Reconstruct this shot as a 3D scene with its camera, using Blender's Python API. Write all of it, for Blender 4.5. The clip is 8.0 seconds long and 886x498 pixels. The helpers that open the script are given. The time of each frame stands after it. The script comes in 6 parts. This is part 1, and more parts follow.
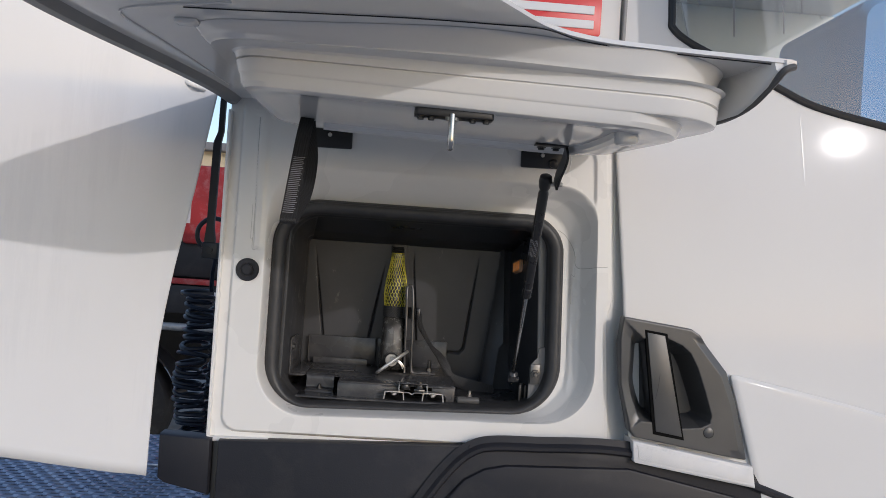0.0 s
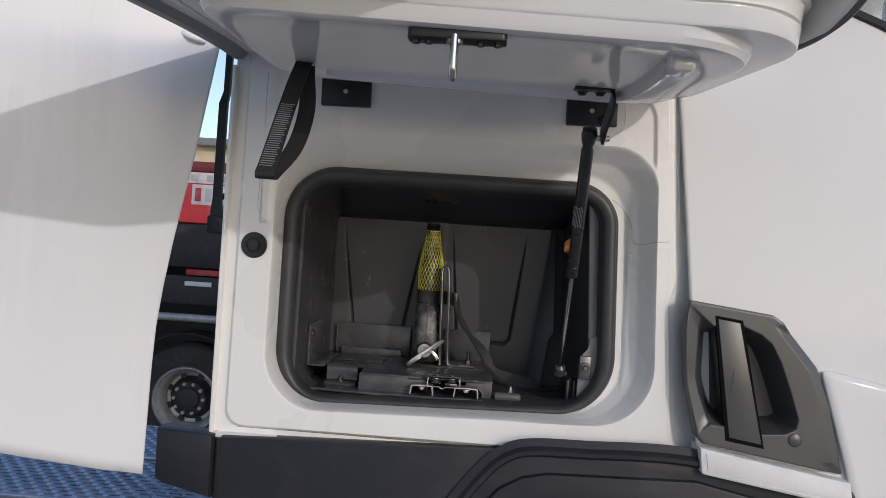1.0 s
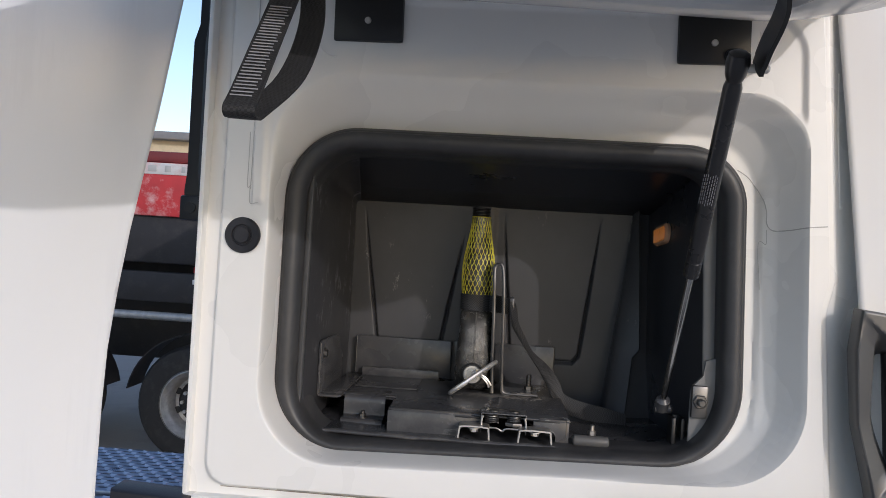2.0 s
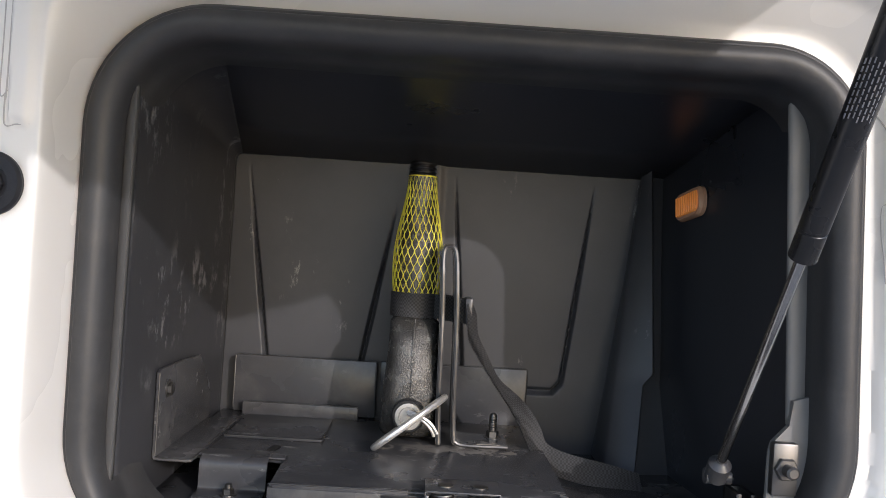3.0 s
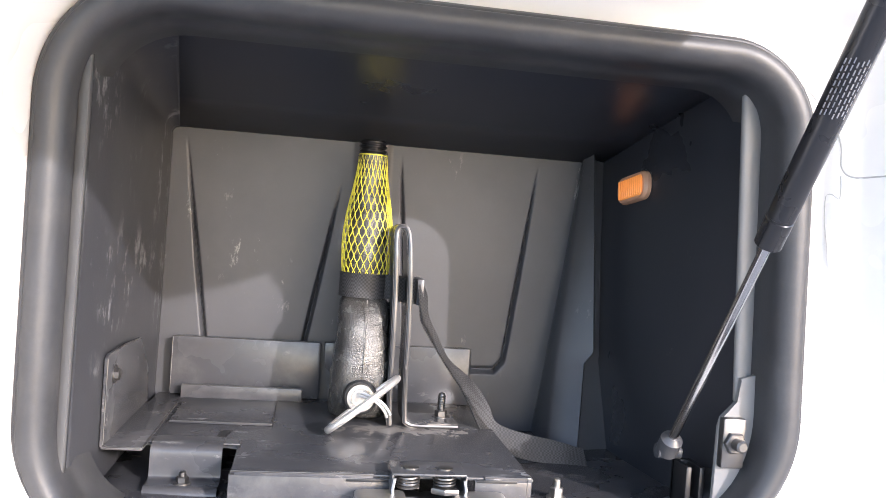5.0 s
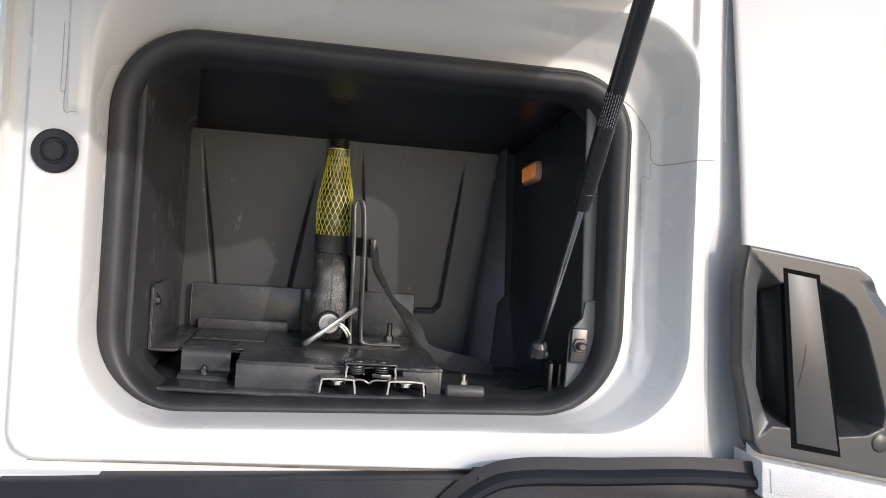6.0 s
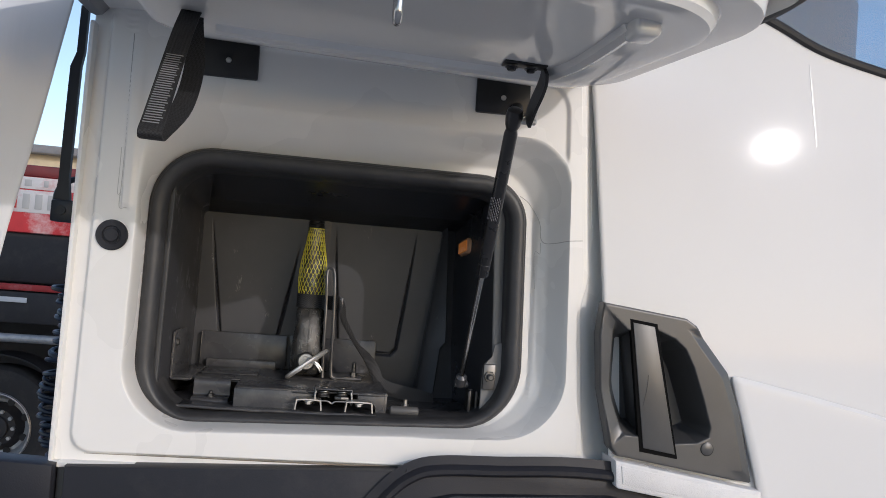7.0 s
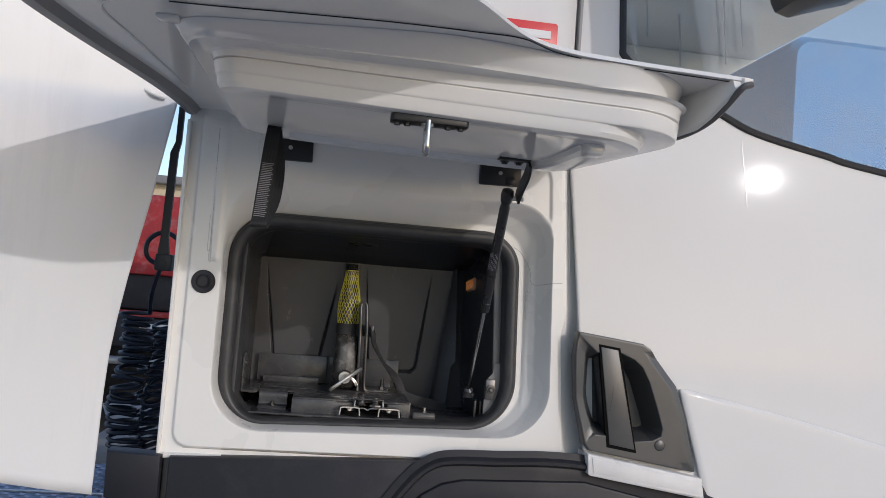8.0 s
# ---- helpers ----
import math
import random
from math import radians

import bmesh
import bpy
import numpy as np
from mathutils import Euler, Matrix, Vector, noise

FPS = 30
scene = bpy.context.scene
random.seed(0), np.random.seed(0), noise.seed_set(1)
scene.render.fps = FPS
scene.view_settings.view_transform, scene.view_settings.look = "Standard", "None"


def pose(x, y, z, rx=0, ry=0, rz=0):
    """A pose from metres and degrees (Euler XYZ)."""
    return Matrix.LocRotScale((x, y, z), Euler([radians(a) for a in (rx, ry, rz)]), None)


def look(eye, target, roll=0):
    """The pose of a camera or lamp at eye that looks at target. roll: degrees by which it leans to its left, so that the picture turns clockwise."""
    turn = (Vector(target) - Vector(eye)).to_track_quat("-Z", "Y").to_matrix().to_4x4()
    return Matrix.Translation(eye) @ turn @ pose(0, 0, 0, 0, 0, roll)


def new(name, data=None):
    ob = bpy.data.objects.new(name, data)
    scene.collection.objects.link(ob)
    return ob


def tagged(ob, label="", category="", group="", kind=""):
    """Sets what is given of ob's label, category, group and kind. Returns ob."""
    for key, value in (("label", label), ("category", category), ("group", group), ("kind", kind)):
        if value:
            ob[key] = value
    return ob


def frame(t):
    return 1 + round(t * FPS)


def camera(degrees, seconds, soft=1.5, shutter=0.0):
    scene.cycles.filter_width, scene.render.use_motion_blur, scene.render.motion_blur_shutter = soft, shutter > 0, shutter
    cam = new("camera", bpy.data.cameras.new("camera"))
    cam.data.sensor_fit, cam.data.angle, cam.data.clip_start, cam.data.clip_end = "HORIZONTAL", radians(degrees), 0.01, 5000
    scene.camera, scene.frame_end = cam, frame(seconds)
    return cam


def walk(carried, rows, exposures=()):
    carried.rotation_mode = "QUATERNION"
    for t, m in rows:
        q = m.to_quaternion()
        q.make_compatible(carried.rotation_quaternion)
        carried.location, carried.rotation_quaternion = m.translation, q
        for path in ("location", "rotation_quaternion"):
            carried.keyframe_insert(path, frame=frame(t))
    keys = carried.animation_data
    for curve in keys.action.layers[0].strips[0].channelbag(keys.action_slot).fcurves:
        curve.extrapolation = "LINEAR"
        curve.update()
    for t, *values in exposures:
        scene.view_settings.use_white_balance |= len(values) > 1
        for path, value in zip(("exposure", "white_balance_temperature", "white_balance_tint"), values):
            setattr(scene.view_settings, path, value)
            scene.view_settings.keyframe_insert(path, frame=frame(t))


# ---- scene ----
cam = camera(57.5, 8.0, soft=0.8)
PATH = [
    (0, (-0.096, -0.009, 1.775), (0.011, 1.988, 1.789), 3.9),
    (0.2, (-0.0682, 0.0328, 1.7785), (0.0308, 2.0304, 1.7839), 3.93),
    (0.5, (-0.037, 0.091, 1.763), (0.018, 2.09, 1.772), 3.9),
    (0.8, (-0.0015, 0.1526, 1.745), (-0.0537, 2.1519, 1.7557), 3.87),
    (1, (0.007, 0.205, 1.734), (-0.092, 2.202, 1.735), 3.8),
    (1.4, (-0.0215, 0.3579, 1.7375), (-0.1529, 2.3536, 1.73), 3.67),
    (1.5, (-0.033, 0.393, 1.737), (-0.167, 2.388, 1.731), 3.6),
    (1.7, (-0.054, 0.465, 1.731), (-0.192, 2.46, 1.721), 3.5),
    (2.8, (-0.0838, 0.9697, 1.7022), (-0.1031, 2.9696, 1.6991), 3.55),
    (3, (-0.0893, 1.0333, 1.6946), (-0.0503, 3.0329, 1.6961), 3.71),
    (3.3, (-0.0954, 1.0758, 1.6895), (-0.0011, 3.0736, 1.6775), 3.77),
    (3.5, (-0.0997, 1.0988, 1.6856), (0.0359, 3.0942, 1.6737), 3.82),
    (3.8, (-0.1209, 1.1102, 1.6887), (0.1097, 3.0966, 1.6611), 3.86),
    (4, (-0.1305, 1.1205, 1.6931), (0.1305, 3.1032, 1.6611), 4.05),
    (4.2, (-0.156, 1.112, 1.698), (0.127, 3.091, 1.657), 4.2),
    (5.3, (-0.138, 1.002, 1.697), (0.168, 2.977, 1.647), 4.3),
    (5.5, (-0.127, 0.962, 1.691), (0.172, 2.938, 1.626), 4.3),
    (5.8, (-0.1241, 0.8295, 1.6781), (0.1887, 2.804, 1.6203), 4.34),
    (6, (-0.127, 0.719, 1.677), (0.192, 2.692, 1.612), 4.3),
    (6.3, (-0.1304, 0.5883, 1.6929), (0.1892, 2.5618, 1.6373), 4.30),
    (6.5, (-0.127, 0.521, 1.703), (0.187, 2.496, 1.704), 4.4),
    (6.8, (-0.1016, 0.415, 1.7043), (0.1958, 2.391, 1.7876), 4.40),
    (7, (-0.088, 0.354, 1.689), (0.21, 2.33, 1.771), 4.5),
    (7.2, (-0.0869, 0.3076, 1.6856), (0.2099, 2.2831, 1.7816), 4.44),
    (7.5, (-0.105, 0.203, 1.71), (0.185, 2.179, 1.816), 4.4),
    (7.7, (-0.124, 0.1178, 1.7192), (0.1578, 2.0946, 1.8324), 4.51),
    (8, (-0.157, -0.015, 1.725), (0.122, 1.962, 1.844), 4.4),
]
LIGHT = [(0, 0.06, 6180, 15), (1.0, 0.06, 6180, 15), (1.7, 0.2, 6180, 15), (2.8, 0.75, 6120, 16), (3.0, 0.95, 6120, 16), (3.5, 2.15, 5960, 20), (4.0, 2.65, 5960, 20), (4.2, 2.7, 5960, 20), (5.5, 1.92, 6120, 17), (6.0, 0.85, 6150, 15), (6.5, 0.5, 6180, 15), (7.0, 0.3, 6180, 15), (8.0, 0.1, 6150, 15)]
walk(cam, [(t, look(eye, target, roll)) for t, eye, target, roll in PATH], LIGHT)

# ---- light ----
SUN_AZ, SUN_EL = 33.0, 19.0        # degrees to the right of straight behind the viewer, and above the horizon
sun_way = Vector((math.sin(radians(SUN_AZ)) * math.cos(radians(SUN_EL)), -math.cos(radians(SUN_AZ)) * math.cos(radians(SUN_EL)), math.sin(radians(SUN_EL))))
sun = new("sun", bpy.data.lights.new("sun", "SUN"))
sun.data.energy, sun.data.angle, sun.data.color = 0.95, radians(0.53), (1.0, 0.94, 0.86)
sun.matrix_world = look((0, 0, 12), Vector((0, 0, 12)) - sun_way)
world = bpy.data.worlds.new("sky")
scene.world = world
world.use_nodes = True
sky = world.node_tree.nodes.new("ShaderNodeTexSky")
sky.sky_type, sky.sun_disc = "NISHITA", False
sky.sun_elevation, sky.sun_rotation = radians(SUN_EL), radians(180 - SUN_AZ)
sky.air_density, sky.dust_density, sky.ozone_density = 1.0, 0.8, 1.0
back = world.node_tree.nodes["Background"]
back.inputs["Strength"].default_value = 0.15
world.node_tree.links.new(sky.outputs[0], back.inputs["Color"])


# ---- materials ----
def material(name, colour, rough=0.5, metal=0.0, vary=0.08, scale=6.0, grain=120.0, bump=0.0, coat=0.0, spec=0.5, dirt=None, dirt_amount=0.0, dirt_scale=9.0, random_tint=0.0):
    """Colour with cloudy variation, fine grain in the roughness and relief, and optional dirt with an edge of its own."""
    m = bpy.data.materials.new(name)
    m.use_nodes = True
    nt = m.node_tree
    p = nt.nodes["Principled BSDF"]
    p.inputs["Metallic"].default_value = metal
    p.inputs["Coat Weight"].default_value = coat
    p.inputs["Coat Roughness"].default_value = 0.045
    p.inputs["Specular IOR Level"].default_value = spec
    tc = nt.nodes.new("ShaderNodeTexCoord")

    def cloud(s, detail=4.0, rough_=0.55):
        n = nt.nodes.new("ShaderNodeTexNoise")
        n.inputs["Scale"].default_value, n.inputs["Detail"].default_value, n.inputs["Roughness"].default_value = s, detail, rough_
        nt.links.new(tc.outputs["Object"], n.inputs["Vector"])
        return n

    def ramp(src, a, b, lo, hi):
        r = nt.nodes.new("ShaderNodeMapRange")
        for key, value in (("From Min", a), ("From Max", b), ("To Min", lo), ("To Max", hi)):
            r.inputs[key].default_value = value
        nt.links.new(src, r.inputs["Value"])
        return r.outputs["Result"]

    def mix(fac, a, b, how="MIX"):
        x = nt.nodes.new("ShaderNodeMix")
        x.data_type, x.blend_type = "RGBA", how
        for key, value in ((0, fac), (6, a), (7, b)):
            if isinstance(value, (int, float, tuple)):
                x.inputs[key].default_value = value
            else:
                nt.links.new(value, x.inputs[key])
        return x.outputs[2]

    big, fine = cloud(scale), cloud(grain, 3.0, 0.6)
    c = (*colour, 1.0)
    lo = tuple(v * (1 - vary) for v in colour) + (1.0,)
    hi = tuple(min(1.0, v * (1 + vary)) for v in colour) + (1.0,)
    col = mix(ramp(big.outputs["Fac"], 0.3, 0.7, 0, 1), lo, hi)
    col = mix(ramp(fine.outputs["Fac"], 0.35, 0.65, 0, vary * 0.8), col, lo)
    if dirt:
        patch = cloud(dirt_scale, 8.0, 0.68)
        col = mix(ramp(patch.outputs["Fac"], 0.5, 0.78, 0, dirt_amount), col, (*dirt, 1.0))
    if random_tint:
        oi = nt.nodes.new("ShaderNodeObjectInfo")
        col = mix(ramp(oi.outputs["Random"], 0, 1, 0, random_tint), col, lo)
    nt.links.new(col, p.inputs["Base Color"])
    nt.links.new(ramp(big.outputs["Fac"], 0.3, 0.7, max(0.02, rough * 0.88), min(1.0, rough * 1.12)), p.inputs["Roughness"])
    if bump:
        b = nt.nodes.new("ShaderNodeBump")
        b.inputs["Strength"].default_value, b.inputs["Distance"].default_value = min(1.0, bump), 0.001
        nt.links.new(fine.outputs["Fac"], b.inputs["Height"])
        nt.links.new(b.outputs["Normal"], p.inputs["Normal"])
    return m


def scratched(m, colour, amount, scale, stretch, clump_scale=0.12, low=0.62, clump_low=0.5):
    """Pale scuffs and scratches over a material, in clusters."""
    nt = m.node_tree
    p = nt.nodes["Principled BSDF"]
    tc = nt.nodes.new("ShaderNodeTexCoord")
    mp = nt.nodes.new("ShaderNodeMapping")
    mp.inputs["Scale"].default_value = stretch
    nt.links.new(tc.outputs["Object"], mp.inputs["Vector"])
    n = nt.nodes.new("ShaderNodeTexNoise")
    n.inputs["Scale"].default_value, n.inputs["Detail"].default_value, n.inputs["Roughness"].default_value = scale, 7.0, 0.72
    nt.links.new(mp.outputs[0], n.inputs["Vector"])
    clump = nt.nodes.new("ShaderNodeTexNoise")
    clump.inputs["Scale"].default_value = scale * clump_scale
    nt.links.new(tc.outputs["Object"], clump.inputs["Vector"])
    r = nt.nodes.new("ShaderNodeMapRange")
    r.inputs["From Min"].default_value, r.inputs["From Max"].default_value = low, low + 0.10
    nt.links.new(n.outputs["Fac"], r.inputs["Value"])
    r2 = nt.nodes.new("ShaderNodeMapRange")
    r2.inputs["From Min"].default_value, r2.inputs["From Max"].default_value, r2.inputs["To Max"].default_value = clump_low, clump_low + 0.12, amount
    nt.links.new(clump.outputs["Fac"], r2.inputs["Value"])
    mul = nt.nodes.new("ShaderNodeMath")
    mul.operation = "MULTIPLY"
    nt.links.new(r.outputs[0], mul.inputs[0])
    nt.links.new(r2.outputs[0], mul.inputs[1])
    mx = nt.nodes.new("ShaderNodeMix")
    mx.data_type = "RGBA"
    old = p.inputs["Base Color"].links[0].from_socket
    nt.links.new(mul.outputs[0], mx.inputs[0])
    nt.links.new(old, mx.inputs[6])
    mx.inputs[7].default_value = (*colour, 1.0)
    nt.links.new(mx.outputs[2], p.inputs["Base Color"])
    return m


def stained(m, colour, centre, size, scale):
    """One patch of dry dirt on a material, broken up by noise."""
    nt = m.node_tree
    p = nt.nodes["Principled BSDF"]
    tc = nt.nodes.new("ShaderNodeTexCoord")
    mp = nt.nodes.new("ShaderNodeMapping")
    mp.vector_type = "TEXTURE"
    mp.inputs["Location"].default_value, mp.inputs["Scale"].default_value = centre, size
    nt.links.new(tc.outputs["Object"], mp.inputs["Vector"])
    ln = nt.nodes.new("ShaderNodeVectorMath")
    ln.operation = "LENGTH"
    nt.links.new(mp.outputs[0], ln.inputs[0])
    n = nt.nodes.new("ShaderNodeTexNoise")
    n.inputs["Scale"].default_value, n.inputs["Detail"].default_value, n.inputs["Distortion"].default_value = scale, 6.0, 1.2
    nt.links.new(tc.outputs["Object"], n.inputs["Vector"])
    sub = nt.nodes.new("ShaderNodeMath")
    sub.operation = "MULTIPLY_ADD"
    sub.inputs[1].default_value = -0.34
    nt.links.new(ln.outputs["Value"], sub.inputs[0])
    nt.links.new(n.outputs["Fac"], sub.inputs[2])
    r = nt.nodes.new("ShaderNodeMapRange")
    r.inputs["From Min"].default_value, r.inputs["From Max"].default_value, r.inputs["To Max"].default_value = 0.27, 0.36, 0.8
    nt.links.new(sub.outputs[0], r.inputs["Value"])
    mx = nt.nodes.new("ShaderNodeMix")
    mx.data_type = "RGBA"
    nt.links.new(p.inputs["Base Color"].links[0].from_socket, mx.inputs[6])
    nt.links.new(r.outputs[0], mx.inputs[0])
    mx.inputs[7].default_value = (*colour, 1.0)
    nt.links.new(mx.outputs[2], p.inputs["Base Color"])
    return m


WHITE = material("white_cab_paint", (0.73, 0.72, 0.705), 0.09, vary=0.03, scale=2.5, grain=260, bump=0.008, spec=0.05, coat=0.10, dirt=(0.62, 0.6, 0.56), dirt_amount=0.12, dirt_scale=5)
FAIRING = material("white_fairing_paint", (0.745, 0.75, 0.757), 0.22, vary=0.03, scale=2.0, grain=260, bump=0.01, spec=0.35, dirt=(0.58, 0.585, 0.59), dirt_amount=0.15, dirt_scale=4)
scratched(FAIRING, (0.58, 0.59, 0.61), 0.18, 16.0, (1.0, 1.0, 0.05), 0.25, 0.5, 0.45)
SOFT_WHITE = material("white_locker_paint", (0.80, 0.79, 0.765), 0.27, vary=0.035, scale=3.0, grain=240, bump=0.03, dirt=(0.55, 0.52, 0.47), dirt_amount=0.04, dirt_scale=7)
LID_WHITE = material("white_lid_paint", (0.76, 0.75, 0.73), 0.09, vary=0.03, scale=3.0, grain=240, bump=0.02, dirt=(0.55, 0.53, 0.5), dirt_amount=0.15, dirt_scale=6)
EDGE = material("grey_rubber_edge", (0.28, 0.275, 0.27), 0.5, vary=0.1, scale=12)
SEAL = material("black_rubber_seal", (0.037, 0.038, 0.041), 0.47, vary=0.2, scale=12, grain=300, bump=0.1, dirt=(0.16, 0.15, 0.14), dirt_amount=0.25, dirt_scale=14)
PLASTIC = scratched(material("black_moulded_plastic", (0.054, 0.055, 0.060), 0.42, vary=0.16, scale=7, grain=520, bump=0.06, spec=0.5, dirt=(0.15, 0.145, 0.14), dirt_amount=0.12, dirt_scale=10), (0.5, 0.49, 0.47), 0.85, 48.0, (1.0, 1.0, 0.45))
# darker copy of the lining plastic, with the right wall's and roof's shade in its colour
SMOOTH = scratched(material("smooth_shaded_plastic", (0.032, 0.034, 0.041), 0.3, vary=0.12, scale=7, grain=520, bump=0.05, spec=0.4), (0.4, 0.4, 0.4), 0.35, 90.0, (1.0, 0.5, 1.0), 0.16, 0.64, 0.52)
SCUFFED = scratched(material("scuffed_black_plastic", (0.041, 0.042, 0.047), 0.40, vary=0.16, scale=7, grain=520, bump=0.06, spec=0.32, dirt=(0.15, 0.145, 0.14), dirt_amount=0.15, dirt_scale=10), (0.42, 0.42, 0.42), 0.45, 55.0, (1.0, 0.9, 0.55), 0.16, 0.54, 0.47)
TRAY = scratched(material("black_coated_steel", (0.056, 0.057, 0.062), 0.27, vary=0.25, scale=9, grain=300, bump=0.08, dirt=(0.26, 0.25, 0.24), dirt_amount=0.35, dirt_scale=13), (0.5, 0.49, 0.47), 0.6, 60.0, (0.35, 1.0, 1.0), 0.14, 0.58, 0.46)
stained(TRAY, (0.30, 0.28, 0.255), (-0.055, 1.838, 1.4965), (0.085, 0.030, 0.02), 55.0)
SKIRT = material("grey_black_plastic_trim", (0.021, 0.022, 0.028), 0.45, spec=0.25, vary=0.15, scale=5, grain=380, bump=0.2, dirt=(0.14, 0.13, 0.12), dirt_amount=0.2, dirt_scale=6)
HANDLE = material("dark_grey_handle_plastic", (0.062, 0.0617, 0.0615), 0.38, spec=0.75, vary=0.1, scale=8, grain=480, bump=0.05, dirt=(0.15, 0.145, 0.14), dirt_amount=0.15, dirt_scale=12)
BLACK = material("black_painted_steel", (0.012, 0.012, 0.013), 0.38, vary=0.2, scale=14, grain=260, bump=0.05)
# flat black that gives the shade in the gap round the handle grip
GAP = material("black_gap_shade", (0.008, 0.008, 0.008), 0.9, vary=0.1, spec=0.05)
STRUT = material("strut_black_lacquer", (0.018, 0.018, 0.02), 0.28, vary=0.15, scale=14, grain=260)
WEB = material("black_webbing", (0.024, 0.024, 0.026), 0.75, vary=0.25, scale=40, grain=900, bump=0.6)
STITCH = material("pale_stitching", (0.24, 0.24, 0.26), 0.7, vary=0.2, scale=60)
CAST = material("black_cast_iron", (0.16, 0.156, 0.148), 0.26, metal=0.6, vary=0.45, scale=60, grain=620, bump=1.0, dirt=(0.05, 0.042, 0.03), dirt_amount=0.6, dirt_scale=22)
THREAD = material("dark_threaded_steel", (0.02, 0.02, 0.021), 0.4, metal=0.4, vary=0.2, scale=60)
STEEL = material("bright_zinc_steel", (0.62, 0.6, 0.57), 0.42, metal=1.0, vary=0.12, scale=30, grain=300, dirt=(0.3, 0.27, 0.23), dirt_amount=0.3, dirt_scale=40)
PLATED = material("bright_plated_steel", (0.86, 0.85, 0.83), 0.34, metal=0.75, vary=0.08, scale=60, grain=300, dirt=(0.4, 0.38, 0.34), dirt_amount=0.25, dirt_scale=60)
CHROME = material("polished_steel_rod", (0.5, 0.49, 0.48), 0.2, metal=1.0, vary=0.05, scale=30)
YELLOW = material("yellow_net_sleeve", (0.82, 0.73, 0.07), 0.4, vary=0.12, scale=30)
AMBER = material("amber_lens", (0.78, 0.33, 0.08), 0.18, vary=0.1, scale=60, coat=0.6)
AMBER.node_tree.nodes["Principled BSDF"].inputs["Emission Color"].default_value = (1.0, 0.34, 0.07, 1)
AMBER.node_tree.nodes["Principled BSDF"].inputs["Emission Strength"].default_value = 0.07
PALEAMBER = material("pale_amber_housing", (0.62, 0.36, 0.22), 0.2, vary=0.1, scale=60, coat=0.6)
DULL = material("dull_zinc_steel", (0.17, 0.165, 0.16), 0.4, metal=0.9, vary=0.2, scale=30)
JOINT = material("pale_joint_filler", (0.45, 0.44, 0.42), 0.5, vary=0.05)
STRAPGREY = material("grey_woven_webbing", (0.05, 0.05, 0.052), 0.7, vary=0.25, scale=40)
DRIP = material("dried_water_streak", (0.24, 0.25, 0.26), 0.6, vary=0.2, scale=20)
PRIMER = material("grey_primer_paint", (0.21, 0.208, 0.206), 0.45, vary=0.08, scale=14)
TRIM = material("dark_rubber_trim", (0.10, 0.099, 0.098), 0.5, vary=0.12, scale=14)
GRIME = material("brown_grime", (0.22, 0.19, 0.15), 0.8, vary=0.4, scale=25, grain=200)
REFLECT = material("white_prismatic_reflector", (0.74, 0.73, 0.72), 0.3, vary=0.08, scale=12, grain=700, bump=0.9)
RED = material("red_sign_plate", (0.62, 0.035, 0.035), 0.35, vary=0.05)
INK = material("pale_print", (0.7, 0.7, 0.7), 0.6, vary=0.05)
GALV = material("blue_grey_galvanised_plate", (0.42, 0.46, 0.55), 0.3, metal=0.85, vary=0.2, scale=12, grain=90, bump=0.1)
HOSE = material("dark_blue_hose", (0.007, 0.010, 0.022), 0.4, vary=0.2, scale=30)
TYRE = material("tyre_rubber", (0.022, 0.021, 0.021), 0.8, vary=0.3, scale=20, grain=120, bump=0.4, dirt=(0.12, 0.11, 0.1), dirt_amount=0.3)
RIM = material("dirty_wheel_rim", (0.45, 0.445, 0.44), 0.5, metal=0.5, vary=0.2, scale=20, dirt=(0.1, 0.09, 0.08), dirt_amount=0.4)
CHASSIS = material("dark_chassis_paint", (0.02, 0.019, 0.022), 0.6, vary=0.3, scale=8, grain=60, bump=0.2, dirt=(0.07, 0.06, 0.055), dirt_amount=0.4)
REDPAINT = material("worn_red_paint", (0.42, 0.03, 0.03), 0.5, vary=0.25, scale=3, dirt=(0.6, 0.45, 0.42), dirt_amount=0.35, dirt_scale=11)
WORN = material("flaking_red_and_white_board", (0.5, 0.035, 0.04), 0.6, vary=0.2, scale=4, dirt=(0.75, 0.73, 0.7), dirt_amount=1.0, dirt_scale=3.5)
DARKRED = material("dark_red_rail", (0.16, 0.02, 0.022), 0.5, vary=0.25, scale=5)
FADED = material("faded_white_board", (0.62, 0.60, 0.58), 0.6, vary=0.1, scale=5, dirt=(0.45, 0.06, 0.06), dirt_amount=0.8, dirt_scale=5.0)
CREAM = material("cream_cladding", (0.62, 0.52, 0.36), 0.7, vary=0.12, scale=1.2, grain=30, dirt=(0.3, 0.24, 0.16), dirt_amount=0.5, dirt_scale=1.5)
GREY = material("grey_roof_edge", (0.2, 0.2, 0.21), 0.6, vary=0.1)
YARD = material("yard_concrete", (0.367, 0.352, 0.333), 0.85, vary=0.18, scale=0.35, grain=25, bump=0.4, dirt=(0.12, 0.115, 0.11), dirt_amount=0.6, dirt_scale=0.8)
SEATBLUE = material("blue_seat_cover", (0.008, 0.19, 0.5), 0.6, vary=0.12, scale=8, grain=200, bump=0.2)
LINING = material("grey_cab_lining", (0.72, 0.74, 0.75), 0.8, vary=0.06, scale=4)
DARKTRIM = material("dark_window_trim", (0.02, 0.02, 0.021), 0.5, vary=0.1)
GLASS = bpy.data.materials.new("tinted_window_glass")
GLASS.use_nodes = True
